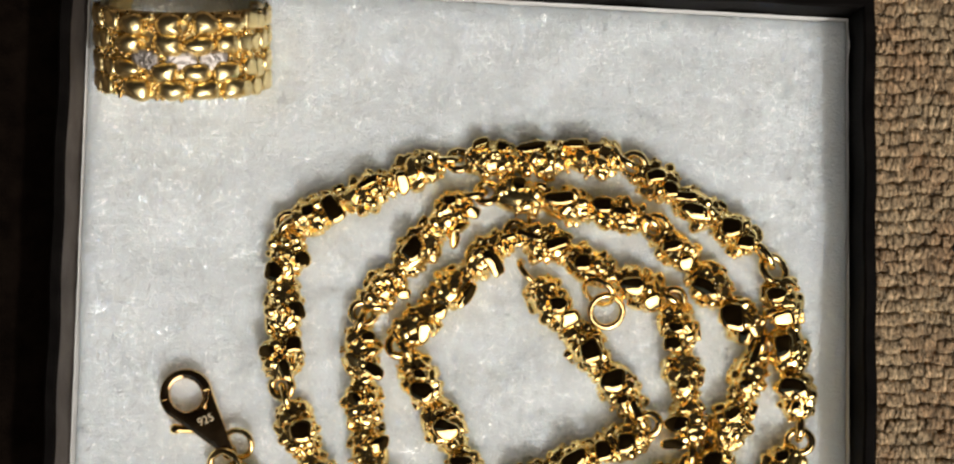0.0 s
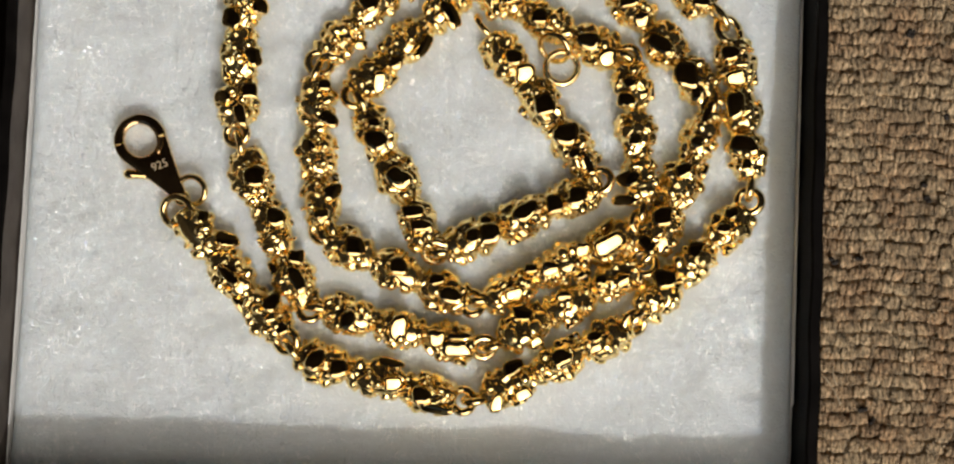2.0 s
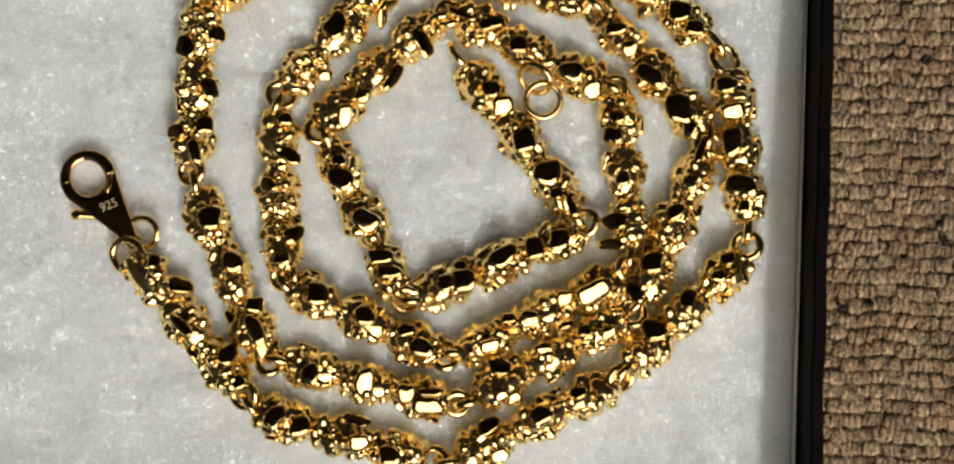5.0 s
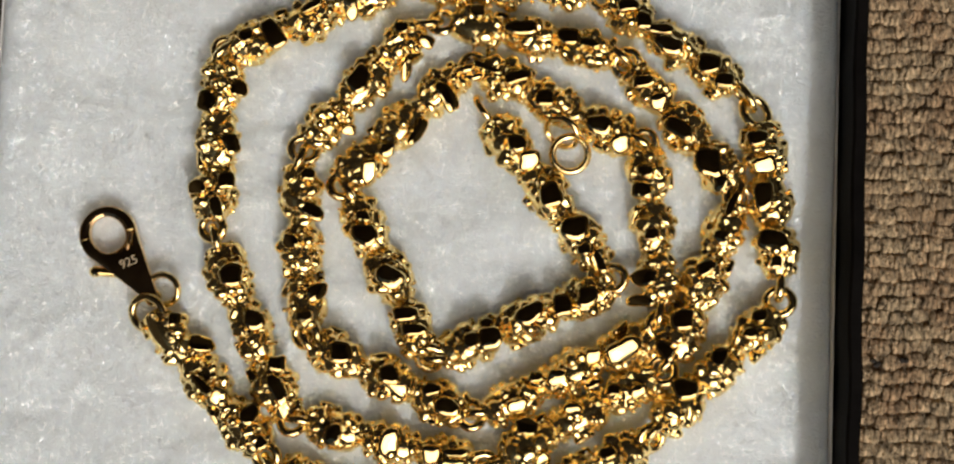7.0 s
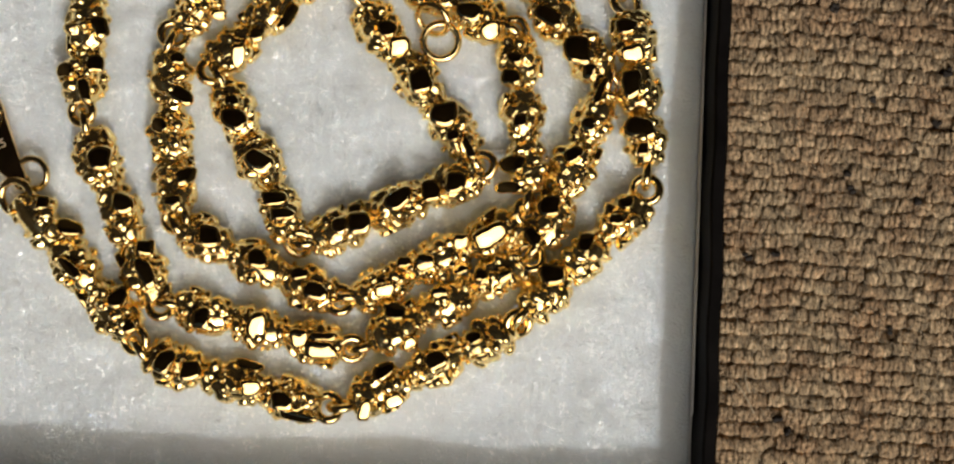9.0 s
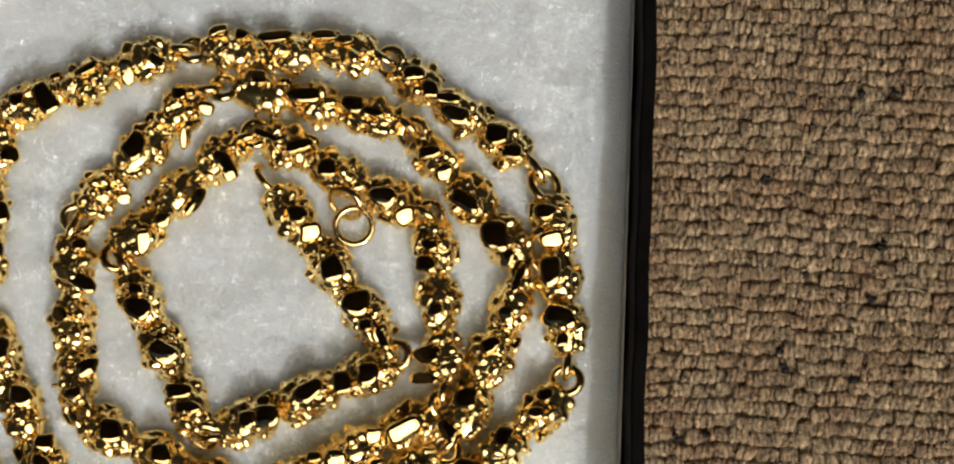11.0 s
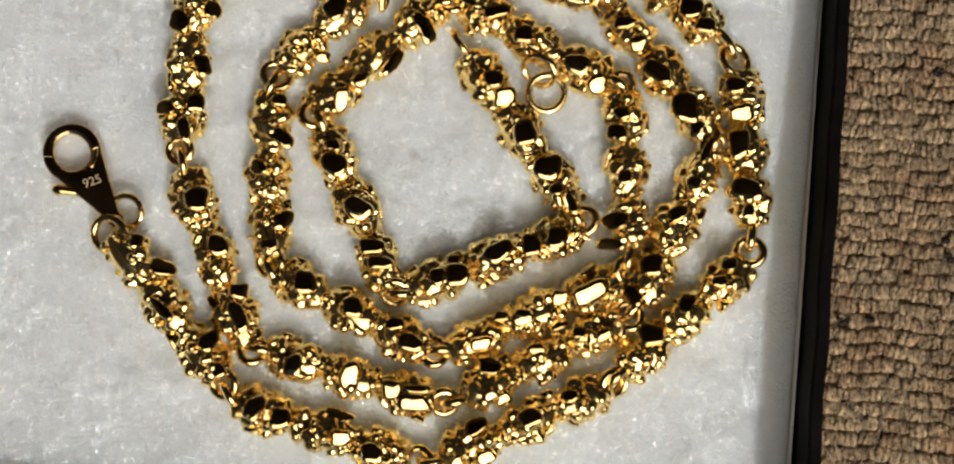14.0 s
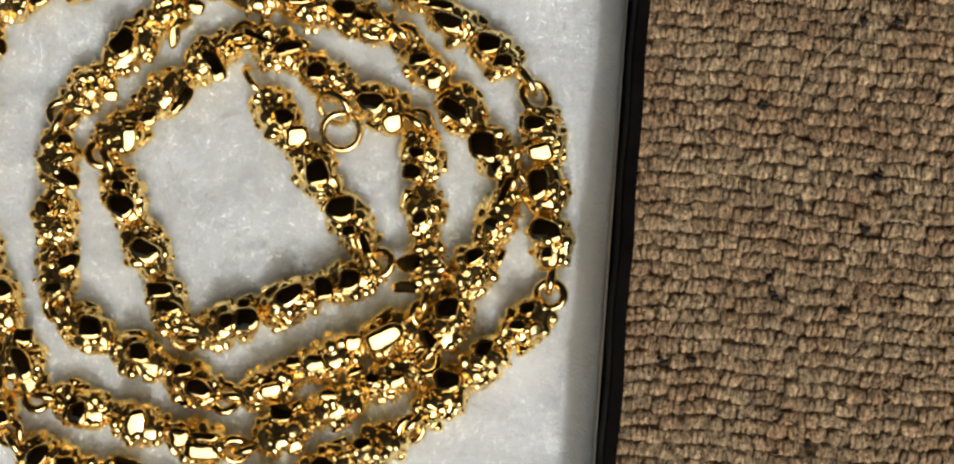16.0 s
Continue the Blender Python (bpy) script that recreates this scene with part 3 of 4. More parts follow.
def link(p, q, plates, lift=0.0):
    """One nugget link from p to q (mm), its polished plates as (along, aside, half-length, half-width, turn, lean to the sun)."""
    n = len(ends)
    r = np.random.default_rng(100 + n)
    a, b = Vector((p[0] / 1e3, p[1] / 1e3, AXIS + lift)), Vector((q[0] / 1e3, q[1] / 1e3, AXIS + lift))
    ends.append((a, b))
    d = (b - a)
    ln = d.length
    d.normalize()
    side = Vector((-d.y, d.x, 0))
    up = Vector((0, 0, 1))
    # body: fused lumps over three swellings
    S, K = int(ln / 0.00016), 72
    uu = np.linspace(0, 1, S + 1)
    ww = np.linspace(0, 2 * np.pi, K, endpoint=False)
    gg = np.array([girth(x) for x in uu])
    gg[[0, -1]] *= 0.4
    A, D, SD, UP = (np.array(x[:]) for x in (a, d, side, up))
    ring_dir = np.cos(ww)[:, None] * SD + np.sin(ww)[:, None] * UP
    spine = A + (uu * ln)[:, None] * D
    surf = spine[:, None] + gg[:, None, None] * ring_dir[None]
    count = int(ln * 1e3 * 7.5)
    lu = r.random(count)
    lw = r.random(count) * 2 * np.pi
    lg = np.array([girth(x) for x in lu])
    lump = A + (lu * ln)[:, None] * D + lg[:, None] * (np.cos(lw)[:, None] * SD + np.sin(lw)[:, None] * UP)
    size = 0.00056 + 0.00060 * r.random(count) ** 1.8
    flat = np.where(r.random(count) < 0.5, 0.66, 1.0)
    high = np.full((S + 1, K), -0.00012)
    for c0, r0, f0 in zip(lump, size, flat):
        dist2 = ((surf - c0) ** 2).sum(-1)
        bump = np.minimum(r0 * np.maximum(1 - dist2 / (r0 * r0), 0) ** 0.56, f0 * r0) * 1.12 - 0.00012
        high = np.maximum(high, bump)
    surf = spine[:, None] + ((gg * 0.92)[:, None] + high * (gg / gg.max())[:, None])[..., None] * ring_dir[None]
    core_v = surf.reshape(-1, 3)
    ids = np.arange((S + 1) * K).reshape(S + 1, K)
    nxt = np.roll(ids, -1, 1)
    f = np.stack([ids[:-1], nxt[:-1], nxt[1:], ids[1:]], -1).reshape(-1, 4).tolist()
    f += [tuple(range(K))[::-1], tuple(range(S * K, (S + 1) * K))]
    # loose granules on it
    count = int(ln * 1e3 * 2.0)
    u = r.random(count)
    w = r.random(count) * 2 * np.pi
    rad = np.array([girth(x) for x in u]) + 0.00004
    c = A + (u * ln)[:, None] * D + (rad * np.cos(w))[:, None] * SD + (rad * np.sin(w))[:, None] * UP
    gv, gf = granules(c, r.uniform(0.00024, 0.00044, count), 500 + n)
    verts = np.concatenate([core_v, gv])
    faces = [tuple(x) for x in f] + (gf + len(core_v)).tolist()
    body = to_chain(solid("link", verts, faces, gold_grain))
    # polished plates: the seen ones, then a few on the flanks
    extra = []
    for k in range(2):
        sgn = -1 if k % 2 else 1
        extra.append((r.uniform(0.08, 0.92) * ln * 1e3, sgn * r.uniform(2.6, 3.1), r.uniform(0.8, 1.5), r.uniform(0.6, 1.1), r.uniform(-60, 60), 0))
    for k, (along, aside, ha, hb, turn, lean) in enumerate(list(plates) + extra):
        flank = k >= len(plates)
        s = max(-0.96, min(0.96, aside / 3.15))
        phi = math.asin(s)
        if flank:
            phi = math.copysign(radians(62 + 40 * r.random()), s)
        g = max(girth(along / 1e3 / ln), 0.00225) + (0.00005 if flank else 0.00036)
        out = side * math.sin(phi) + up * math.cos(phi)
        face = (side * math.sin(phi * 0.45) + up * math.cos(phi * 0.45)) if not flank else out
        face = (face + d * r.normal(0, 0.06) + side * r.normal(0, 0.05)).normalized()
        if lean:
            face = face.lerp(HALF, lean).normalized()
        centre = a + d * (along / 1e3) + side * (aside / 1e3 if not flank else g * math.sin(phi)) + up * (g * math.cos(phi))
        grow = d * math.cos(radians(turn)) + side * math.sin(radians(turn))
        nugget("plate", centre, face, grow, ha / 1e3, hb / 1e3, body, gold_facet, 900 + n * 20 + k)
    return body


link((-40.1, -11.8), (-23.9, -30.0), [(3.1, 2.2, 0.94, 0.94, 50, 0), (7.9, 2.7, 1.79, 1.20, 50, 0), (12.4, -0.3, 2.05, 0.77, 5, 0), (19.4, 2.0, 1.62, 1.20, -90, 0), (23.3, 0.7, 1.03, 0.85, -10, 0)])
link((-22.3, -32.7), (2.0, -38.9), [(3.4, 0.3, 1.88, 1.20, 76, 0), (7.0, 0.1, 1.45, 1.37, 16, 0), (14.2, 2.8, 1.88, 0.77, -4, 0), (15.3, 0.2, 1.45, 1.11, 16, 0.8), (19.9, -0.3, 1.54, 1.28, 16, 0), (22.5, -1.7, 2.57, 0.68, 6, 0)])
link((5.8, -38.3), (27.9, -26.8), [(1.7, -1.4, 1.54, 0.94, 54, 0), (5.8, -1.9, 1.28, 1.03, 4, 0), (6.1, 2.2, 1.71, 1.11, -6, 0), (13.2, 0.6, 1.54, 1.20, 9, 0), (19.1, 1.1, 1.20, 0.86, -26, 0)])
link((29.0, -25.2), (44.8, -8.8), [(6.3, 1.5, 1.71, 1.54, -44, 0), (12.6, 1.4, 1.45, 1.03, 26, 0), (17.7, 0.7, 1.03, 0.86, -44, 0), (20.2, 1.5, 1.11, 0.94, -44, 0)])
link((44.9, -4.6), (41.9, 16.7), [(5.2, 0.8, 2.10, 1.61, 84, 0), (2.3, 0.7, 0.81, 0.89, 84, 0), (11.3, 1.3, 1.94, 1.37, 3, 0), (15.5, 0.6, 1.78, 1.13, -86, 0.9), (19.1, 1.2, 1.62, 1.05, 84, 0)])
link((38.6, 21.0), (20.6, 32.8), [(5.2, -0.2, 1.74, 1.34, 28, 0), (2.2, 0.5, 1.42, 0.95, 28, 0), (11.0, 0.8, 2.05, 1.19, 23, 0), (13.2, -0.3, 1.98, 0.71, 33, 0), (18.6, -0.4, 1.42, 0.95, 48, 0), (15.7, -0.0, 1.11, 1.19, 38, 0)])
link((18.6, 34.3), (-5.1, 33.7), [(13.7, -1.7, 2.22, 0.87, 8, 0), (7.3, -2.1, 1.74, 0.71, 3, 0), (21.2, -2.5, 1.27, 0.71, 18, 0), (4.5, -1.4, 1.11, 0.63, 3, 0), (18.0, -1.9, 0.95, 0.71, -27, 0)])
link((-8.3, 33.9), (-30.8, 24.1), [(6.8, 1.0, 1.74, 1.03, 81, 0.7), (2.6, 1.2, 1.27, 0.79, -49, 0), (17.9, 0.5, 2.06, 1.42, -79, 0), (11.5, -1.1, 1.74, 0.63, 1, 0), (21.3, -0.7, 1.11, 0.95, -19, 0)])
link((-31.5, 23.6), (-32.2, 0.7), [(4.6, 2.6, 1.24, 1.40, -86, 0), (6.7, -1.4, 1.49, 1.49, 74, 0), (12.2, 2.2, 1.48, 1.15, 24, 0), (17.2, 1.9, 1.15, 1.32, -86, 0), (18.4, -1.9, 1.23, 1.07, -86, 0), (21.0, 0.9, 1.81, 0.82, 14, 0)])
link((-31.4, -2.4), (-20.7, -25.8), [(4.7, 0.7, 1.72, 1.56, 67, 0), (11.5, 1.2, 1.47, 1.47, 67, 0), (18.1, 1.7, 1.22, 1.14, 67, 0), (21.3, 0.6, 2.12, 1.14, 3, 0)])
link((-18.6, -25.7), (5.0, -31.0), [(4.5, -0.6, 1.28, 1.45, 15, 0), (12.0, 0.2, 2.05, 1.45, -76, 1), (17.8, 0.2, 1.37, 1.20, 15, 0.6), (21.0, -0.6, 2.05, 1.20, 15, 0.6), (21.0, 1.2, 1.71, 0.60, 15, 0)])
link((8.0, -30.0), (28.9, -17.9), [(5.3, 2.3, 1.71, 1.20, -38, 0), (5.1, -2.5, 1.20, 1.03, 72, 0), (11.8, 1.7, 1.20, 0.77, -18, 0.5), (17.8, 1.1, 0.86, 0.86, -28, 0), (20.6, -0.4, 1.20, 0.77, -8, 0.5)])
link((30.8, -16.0), (38.9, 5.8), [(5.5, 1.1, 1.61, 1.45, -68, 0), (0.9, 1.6, 1.53, 1.05, 72, 0), (13.1, 0.8, 1.37, 1.05, -48, 0), (17.6, 0.4, 1.13, 1.05, -68, 0), (22.3, 0.7, 2.02, 0.57, 2, 0)])
link((39.3, 7.3), (24.0, 23.5), [(5.7, 1.0, 1.78, 2.03, 48, 0), (2.5, 1.7, 0.97, 1.13, 48, 0), (11.7, 1.0, 2.03, 1.22, 23, 0), (16.3, 0.6, 1.14, 1.22, 48, 0.6), (19.5, 0.3, 1.47, 0.90, 53, 0)])
link((21.9, 25.1), (-0.7, 29.0), [(13.1, -0.8, 2.13, 1.06, 16, 0), (6.7, -1.0, 1.47, 1.23, 11, 0), (19.4, -1.8, 1.15, 0.98, 11, 0), (3.8, -0.5, 1.47, 0.65, 1, 0)])
link((-4.7, 28.7), (-19.7, 11.5), [(11.4, -0.5, 1.89, 1.40, 3, 0), (6.0, 2.9, 1.64, 0.82, 43, 0), (2.4, -1.1, 0.99, 0.82, -47, 0), (17.3, 2.8, 1.15, 0.74, -57, 0), (1.4, 2.4, 1.15, 0.99, -67, 0)])
link((-20.7, 9.1), (-18.9, -13.8), [(1.8, 1.5, 0.98, 0.90, 87, 0), (6.7, 1.7, 1.80, 1.07, 52, 0), (10.7, -1.1, 1.23, 1.06, 87, 0), (17.6, 2.0, 1.55, 1.14, -78, 0), (20.9, 0.3, 1.14, 0.82, 87, 0)])
link((-18.1, -15.2), (3.4, -24.2), [(4.5, 0.7, 1.63, 1.47, 25, 0), (11.6, 0.7, 1.46, 1.30, 25, 0), (17.5, 1.2, 1.30, 0.89, 25, 0), (20.4, 0.0, 1.95, 1.14, 10, 0)])
link((5.4, -24.1), (28.7, -12.2), [(11.2, 0.4, 1.38, 1.21, -25, 0.6), (16.8, 0.9, 1.13, 1.13, -25, 0.7), (20.8, -0.1, 2.42, 1.62, 5, 1), (4.9, -0.7, 1.46, 0.97, -25, 1), (8.7, 1.6, 0.97, 0.73, -25, 0.5)])
link((29.0, -8.9), (26.4, 12.9), [(4.2, 2.0, 1.94, 1.21, 85, 0), (1.1, 2.7, 1.94, 0.89, 85, 0), (9.8, 0.5, 0.97, 0.97, 85, 0), (15.9, 1.3, 1.30, 1.22, 85, 0), (18.3, 0.6, 1.14, 0.81, 85, 0)])
link((24.9, 13.3), (3.2, 23.1), [(5.3, 0.3, 1.79, 1.47, 26, 0.3), (1.7, 1.2, 1.55, 1.38, 46, 1), (13.5, 0.2, 1.39, 1.14, 26, 0), (18.1, -0.8, 1.80, 0.90, 46, 0), (22.3, -0.1, 1.97, 0.49, 6, 0)])
link((1.2, 22.6), (-14.9, 6.6), [(4.2, 1.6, 2.13, 1.15, 77, 0), (10.3, 2.3, 2.13, 0.82, 17, 0), (18.8, 1.7, 1.80, 1.06, 47, 0.9), (15.0, 1.3, 1.07, 0.98, -43, 0)])
link((-13.4, 5.0), (-2.3, -16.8), [(5.9, -0.4, 1.80, 1.63, 55, 0), (3.6, 0.4, 0.98, 0.82, 65, 0), (12.5, 0.2, 2.04, 1.39, 30, 0), (17.8, -0.0, 1.63, 1.06, 70, 0), (20.2, 0.2, 1.63, 0.90, 70, 0)])
link((-0.7, -16.5), (22.8, -5.9), [(4.9, 0.3, 1.14, 1.14, -23, 0), (7.3, -0.3, 1.62, 1.62, -23, 0), (7.7, 1.7, 0.97, 0.65, -23, 0), (13.5, 0.7, 2.03, 1.38, 7, 0), (18.0, 0.1, 1.62, 1.22, 77, 0), (21.5, -0.1, 1.46, 1.46, -23, 0)])
link((21.1, -3.8), (5.1, 16.0), [(20.3, -0.8, 1.47, 1.14, 53, 0), (17.5, -0.7, 1.47, 1.47, 53, 1), (12.0, -0.2, 1.79, 1.46, -17, 0), (6.5, -0.1, 1.87, 1.79, 53, 0), (3.5, 0.7, 0.97, 0.81, 53, 0), (0.9, 0.0, 1.62, 0.65, -17, 0)])


# oval rings that join the links
for n in range(len(ends) - 1):
    a, b = ends[n][1], ends[n + 1][0]
    d1, d2 = (ends[n][1] - ends[n][0]).normalized(), (ends[n + 1][1] - ends[n + 1][0]).normalized()
    gap = (b - a).length
    d = (b - a + (d1 + d2) * 0.0004).normalized()
    side = Vector((-d.y, d.x, 0.0))
    # a ring on edge at one link's end, hooked into a flatter one at the next
    for place, reach, wide, lean in ((0.26, 0.40, 0.0018, (26, -22, 34, -12)[n % 4]), (0.74, 0.38, 0.0014, (82, -78, 74)[n % 3])):
        mid = a.lerp(b, place) + Vector((0, 0, 0.0009))
        half = max(0.0016, gap * reach)
        cross = side * math.cos(radians(lean)) + Vector((0, 0, 1)) * math.sin(radians(lean))
        pts = [mid + d * (half * math.cos(w)) + cross * (wide * math.sin(w)) for w in np.linspace(0, 2 * math.pi, 28, endpoint=False)]
        v, f = sweep([p[:] for p in pts], 0.00062, 10)
        to_chain(solid("joining_ring", v, f, gold_wire))


def loop(name, x, y, z, radius, wire, tip, turn, parent_fn, mat=None):
    """A round wire ring; tip: degrees out of the level, about an axis at turn."""
    m = pose(x / 1e3, y / 1e3, z, 0, 0, turn) @ pose(0, 0, 0, tip)
    pts = [m @ Vector((radius * math.cos(w), radius * math.sin(w), 0)) for w in np.linspace(0, 2 * math.pi, 36, endpoint=False)]
    v, f = sweep([p[:] for p in pts], wire, 10)
    return parent_fn(solid(name, v, f, mat or gold_wire))


# end rings of the chain, at the inner tail
loop("end_ring", 16.2, 11.4, AXIS + 0.0009, 0.0024, 0.00052, 12, 20, to_chain)
loop("end_ring", 15.0, 14.3, AXIS + 0.0013, 0.0023, 0.00048, 48, -35, to_chain)
loop("end_ring", 4.6, 17.2, AXIS + 0.0008, 0.0020, 0.00048, 72, 130, to_chain)
# rings between the clasp and the first link
loop("clasp_ring", -38.5, -8.7, AXIS + 0.0002, 0.0021, 0.00046, 18, -40, to_chain)
loop("first_loop", -40.5, -12.0, AXIS + 0.0004, 0.0023, 0.00058, 20, -48, to_chain)

# ---- lobster clasp ----
HX, HY = -46.35, -1.55                                  # centre of the eye, mm
TAIL = (-39.9, -9.9)
clasp_z = FILL + 0.0011
ax = Vector((TAIL[0] - HX, TAIL[1] - HY, 0)).normalized()
ay = Vector((-ax.y, ax.x, 0))
clasp_len = math.hypot(TAIL[0] - HX, TAIL[1] - HY) / 1e3
NC = 96


def claw_outline(w):
    """Distance from the eye's centre to the claw's edge: a round head that narrows to a tail."""
    c, s = math.cos(w), abs(math.sin(w))
    head, tail = 0.00395, 0.00085
    best = head
    for k in range(41):
        u = k / 40
        cx = u * clasp_len
        rad = head + (tail - head) * (u ** 0.92)
        disc = rad * rad - (cx * s) ** 2
        if disc > 0 and (cx * c + math.sqrt(disc)) > best:
            best = cx * c + math.sqrt(disc)
    return best


v, f = [], []
section = ((0.0, -0.30), (0.10, -0.62), (0.90, -0.62), (1.0, -0.35), (1.0, 0.45), (0.965, 0.61), (0.90, 0.66), (0.10, 0.66), (0.025, 0.56), (0.0, 0.40))
for k in range(NC):
    w = 2 * math.pi * k / NC
    dirn = ax * math.cos(w) + ay * math.sin(w)
    inner = 0.00246 * (1 + 0.05 * math.cos(2 * w)) if math.cos(w) < 0.75 else 0.00246 * (1 + 0.05 * math.cos(2 * w)) * (1 - 0.25 * (math.cos(w) - 0.75))
    outer = claw_outline(w)
    for u, h in section:
        dist = inner + (outer - inner) * u
        p = Vector((HX / 1e3, HY / 1e3, clasp_z)) + dirn * dist
        thin = 1.0 - 0.25 * min(1.0, max(0.0, dist / clasp_len))
        v.append((p.x, p.y, p.z + h * 0.0012 * thin))
K = len(section)
for k in range(NC):
    for q in range(K):
        f.append((k * K + q, ((k + 1) % NC) * K + q, ((k + 1) % NC) * K + (q + 1) % K, k * K + (q + 1) % K))
clasp = base("lobster_clasp", HX / 1e3, HY / 1e3, FILL, "polished gold lobster clasp stamped 925", "clasp")
clasp.matrix_basis = Matrix.Translation((HX / 1e3, HY / 1e3, FILL))


def to_clasp(ob):
    ob.parent = clasp
    ob.matrix_parent_inverse = clasp.matrix_basis.inverted()
    return ob


to_clasp(solid("claw", v, f, gold_brushed))
eye = Vector((HX / 1e3, HY / 1e3, clasp_z))
lever = [eye + ax * x / 1e3 + ay * y / 1e3 + Vector((0, 0, z / 1e3)) for x, y, z in
         ((5.6, -1.3, -0.3), (4.9, -2.1, -0.1), (4.2, -2.9, 0.1), (3.5, -3.7, 0.2), (3.0, -4.35, 0.2), (2.75, -4.75, 0.1), (2.65, -4.95, 0.0))]
v, f = sweep([p[:] for p in lever], [0.0006, 0.00066, 0.00058, 0.00066, 0.00082, 0.00066, 0.0002], 12, closed=False)
to_clasp(solid("lever", v, f, gold_facet))
gate = [eye + (ax * math.cos(w) + ay * math.sin(w)) * 0.00315 + Vector((0, 0, 0.00062)) for w in np.linspace(0.32, 1.14, 10)]
v, f = sweep([p[:] for p in gate], 0.00036, 8, closed=False)
to_clasp(solid("gate", v, f, gold_brushed))
for w, r0, r1, thick in ((1.20, 0.00262, 0.00372, 0.00024), (4.28, 0.00266, 0.00390, 0.00008)):
    way = ax * math.cos(w) + ay * math.sin(w)
    bar = [eye + way * q + Vector((0, 0, 0.00072)) for q in np.linspace(r0, r1, 5)]
    v, f = sweep([p[:] for p in bar], thick, 8, closed=False)
    to_clasp(solid("gate_seam", v, f, gold_facet))
tail_end = eye + ax * clasp_len
v, f = sweep([(tail_end + Vector((math.cos(w) * 0.0008, math.sin(w) * 0.0008, 0.0)))[:] for w in np.linspace(0, 2 * math.pi, 20, endpoint=False)], 0.00042, 8)
to_clasp(solid("tail_eye", v, f, gold_wire))
fc = bpy.data.curves.new("stamp", "FONT")
fc.body, fc.size, fc.extrude, fc.align_x, fc.align_y = "925", 0.0017, 0.00003, "CENTER", "CENTER"
fc.materials.append(engraved)
stamp = new("stamp", fc)
stamp.matrix_basis = Matrix.Translation(Vector((-43.3e-3, -5.15e-3, clasp_z + 0.00073))) @ Matrix.Rotation(radians(24), 4, "Z")
to_clasp(stamp)
stamp["label"] = "stamped number 925"

# ---- nugget ring, standing on edge in the batting ----
RX, RY, RZ, RR, RW = -0.0466, 0.0503, 0.0219, 0.0119, 0.0122
ring = base("nugget_ring", RX, RY, FILL, "wide gold nugget ring with white diamond-cut patches", "ring")
ring.matrix_basis = Matrix.Translation((RX, RY, FILL))


def to_ring(ob):
    ob.parent = ring
    ob.matrix_parent_inverse = ring.matrix_basis.inverted()
    return ob


band_m = pose(RX, RY, RZ, 16.5, 0, -1.5)


def on_band(w, y, r):
    """A place on the band: w from the top, towards +x; y across it."""
    return band_m @ Vector((r * math.sin(w), y, r * math.cos(w)))


v, f = [], []
section = [(-0.5, -0.0012), (-0.5, -0.0002), (-0.46, 0.0), (0.46, 0.0), (0.5, -0.0002), (0.5, -0.0012), (0.46, -0.0014), (-0.46, -0.0014)]
NB = 72
for k in range(NB):
    w = 2 * math.pi * k / NB
    for y, dr in section:
        v.append(on_band(w, y * RW, RR + dr)[:])
K = len(section)
for k in range(NB):
    for q in range(K):
        f.append((k * K + q, k * K + (q + 1) % K, ((k + 1) % NB) * K + (q + 1) % K, ((k + 1) % NB) * K + q))
to_ring(solid("band", v, f, gold_ring))
rr = random.Random(11)
COLUMNS = (-102, -88, -74, -60, -45, -24, 1, 23, 42, 57, 69, 81, 93, 105)
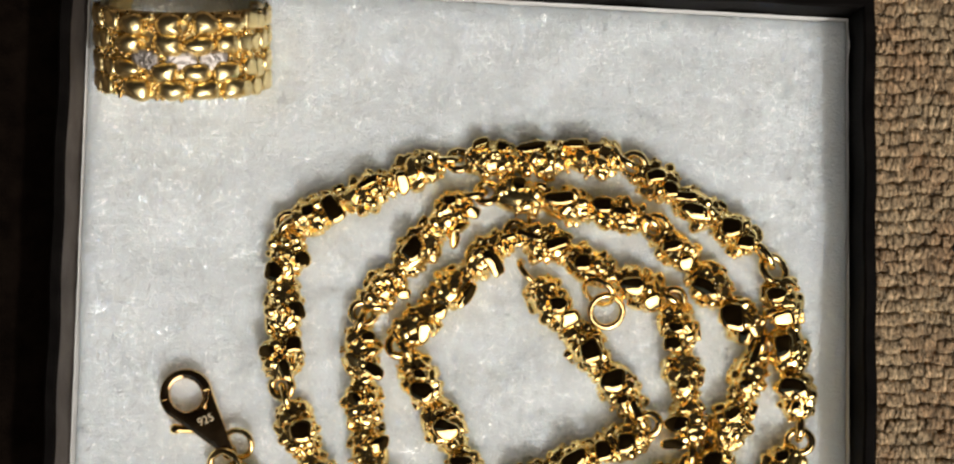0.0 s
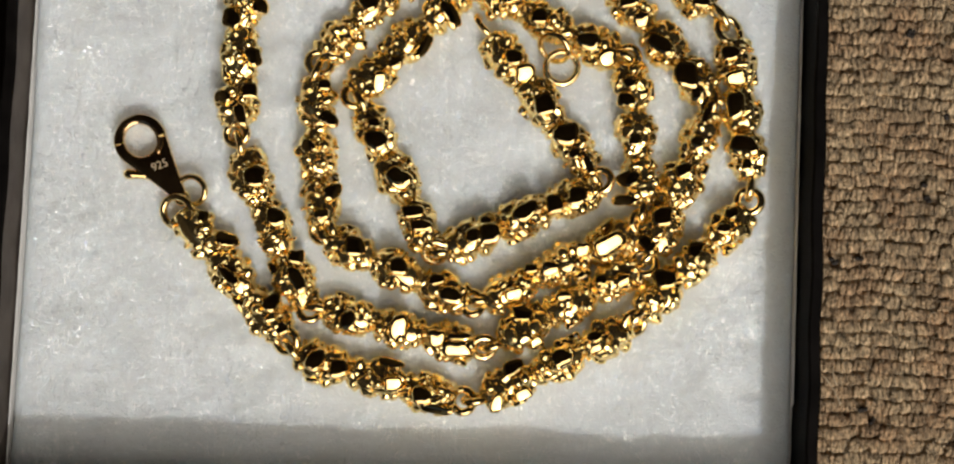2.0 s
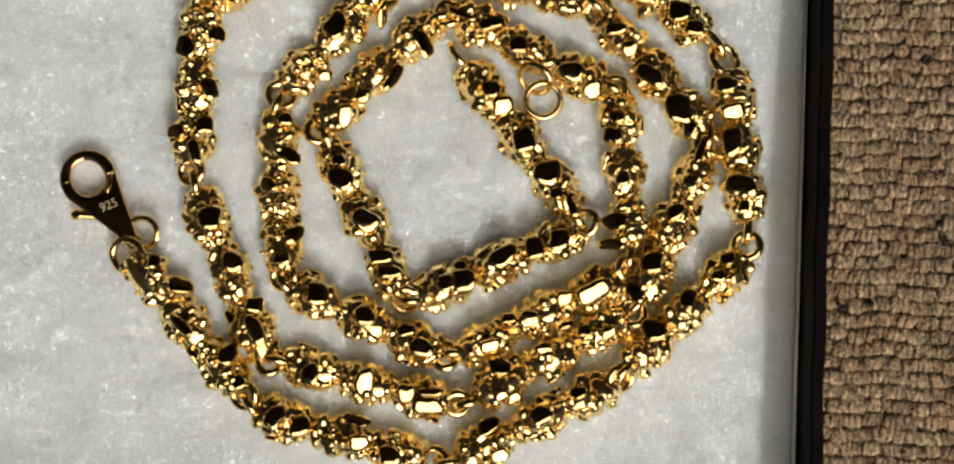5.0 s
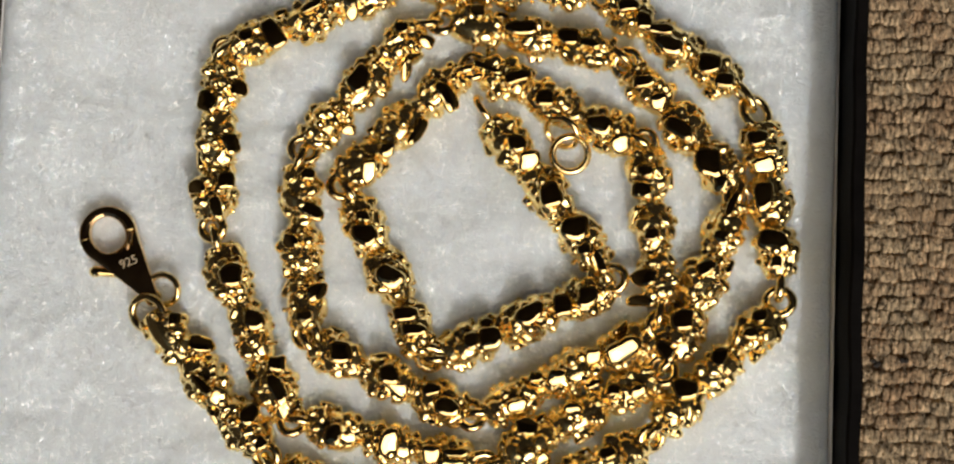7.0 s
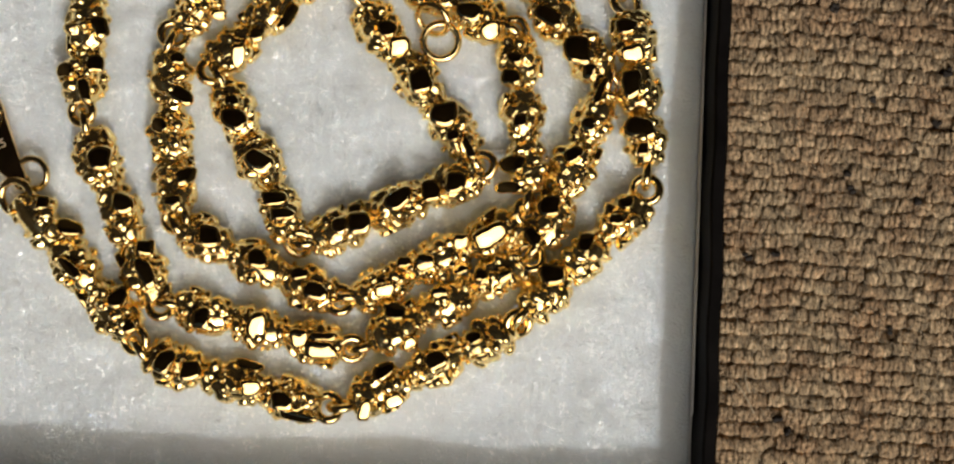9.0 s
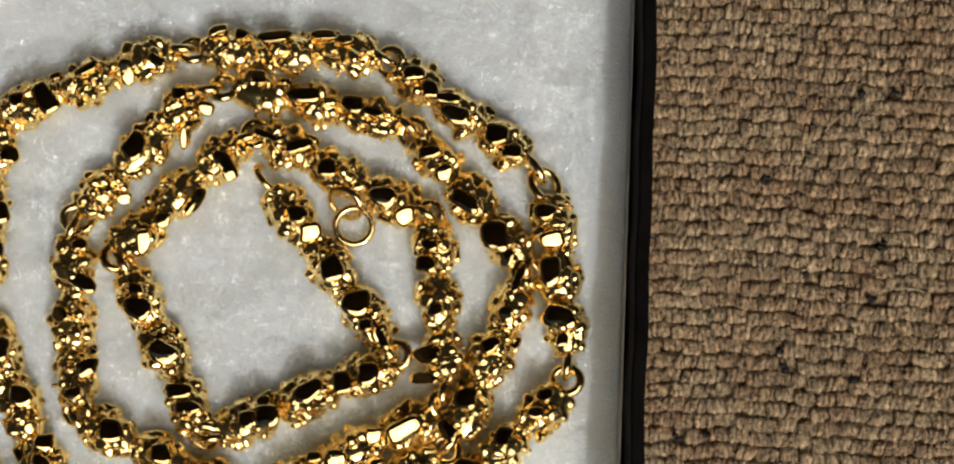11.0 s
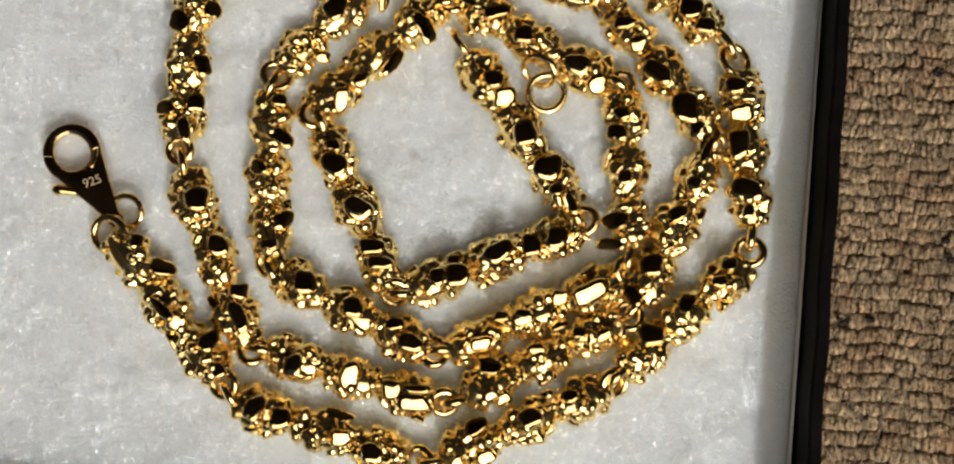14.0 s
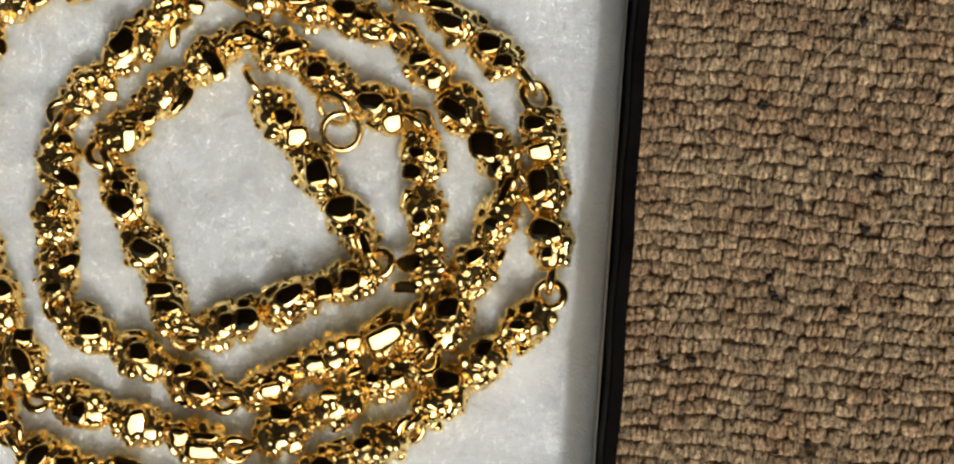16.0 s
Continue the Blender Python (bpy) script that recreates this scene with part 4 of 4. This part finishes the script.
for row in range(4):
    for c, deg in enumerate(COLUMNS):
        front = -30 < deg < 45
        w = radians(deg + ((3, 0, -3, 4)[row] if front else (3, -3, 2, -2)[row]) + rr.uniform(-1.5, 1.5))
        y = (0.0046, 0.0017, -0.0020, -0.0047)[row] + rr.uniform(-0.0002, 0.0002)
        p = on_band(w, y, RR + 0.00045)
        nrm = (on_band(w, y, RR + 0.01) - on_band(w, y, RR)).normalized()
        al = (on_band(w + 0.1, y, RR) - on_band(w, y, RR)).normalized()
        ha, hb = (rr.uniform(0.0018, 0.0021), rr.uniform(0.00135, 0.00155)) if front else (rr.uniform(0.0012, 0.0015), rr.uniform(0.0011, 0.0014))
        to_ring(nugget("nugget", p, nrm, al, ha, hb, None, gold_ring, 3000 + row * 20 + c, 0.0009 if front else 0.0006, 0.58 if front else 0.10, 2.1 if front else 2.6))
for c in range(3):
    w = radians((-13, 10, 31)[c])
    y = -0.0004
    p = on_band(w, y, RR + 0.0003)
    nrm = (on_band(w, y, RR + 0.01) - on_band(w, y, RR)).normalized()
    al = (on_band(w + 0.1, y, RR) - on_band(w, y, RR)).normalized()
    tagged(to_ring(nugget("cut_patch", p, nrm, al, 0.0020, 0.0014, None, silver_cut, 3300 + c, 0.0007, 0.05)), "white diamond-cut patch")
count = 1100
rg = np.random.default_rng(21)
cc = np.array([on_band(w, y, RR + 0.00045)[:] for w, y in zip(rg.uniform(-2.0, 2.0, count), rg.uniform(-0.5, 0.5, count) * RW)])
v, f = granules(cc, rg.uniform(0.00022, 0.00040, count), 22)
tagged(to_ring(solid("granulation", v, f, gold_grain)), "fine gold granules", kind="stuff")

# ---- stray fibres and husks in the burlap ----
hairs = (((82.3, 28.8), (83.4, 30.3), (84.9, 31.6)), ((93.1, 6.4), (95.2, 6.8), (97.1, 6.2)), ((61.0, -34.4), (62.8, -36.3), (64.1, -39.1)), ((63.4, -36.0), (62.4, -34.4), (62.7, -33.0)))
for h in hairs:
    pts = [(x / 1e3, y / 1e3, 0.0002 + 0.0003 * (k == 1)) for k, (x, y) in enumerate(h)]
    fine = [tuple((1 - u) ** 2 * pts[0][q] + 2 * u * (1 - u) * pts[1][q] + u * u * pts[2][q] for q in range(3)) for u in np.linspace(0, 1, 12)]
    v, f = sweep(fine, 0.00011, 6, closed=False)
    tagged(solid("stray_fibre", v, f, jute_hair), "pale loose jute fibre on the burlap", "fibre", "stray fibres")
rh = np.random.default_rng(31)
for hx, hy, ha, hb in HOLES:
    cpt = np.array([[hx / 1e3 + dx, hy / 1e3 + dy, 0.00002] for dx, dy in rh.normal(0, 0.00026, (5, 2))])
    v, f = granules(cpt, rh.uniform(0.00028, 0.00045, 5), int(hx * 7))
    tagged(solid("husk", v, f, debris), "dark plant husk caught in the burlap weave", "speck", "husks in the cloth")
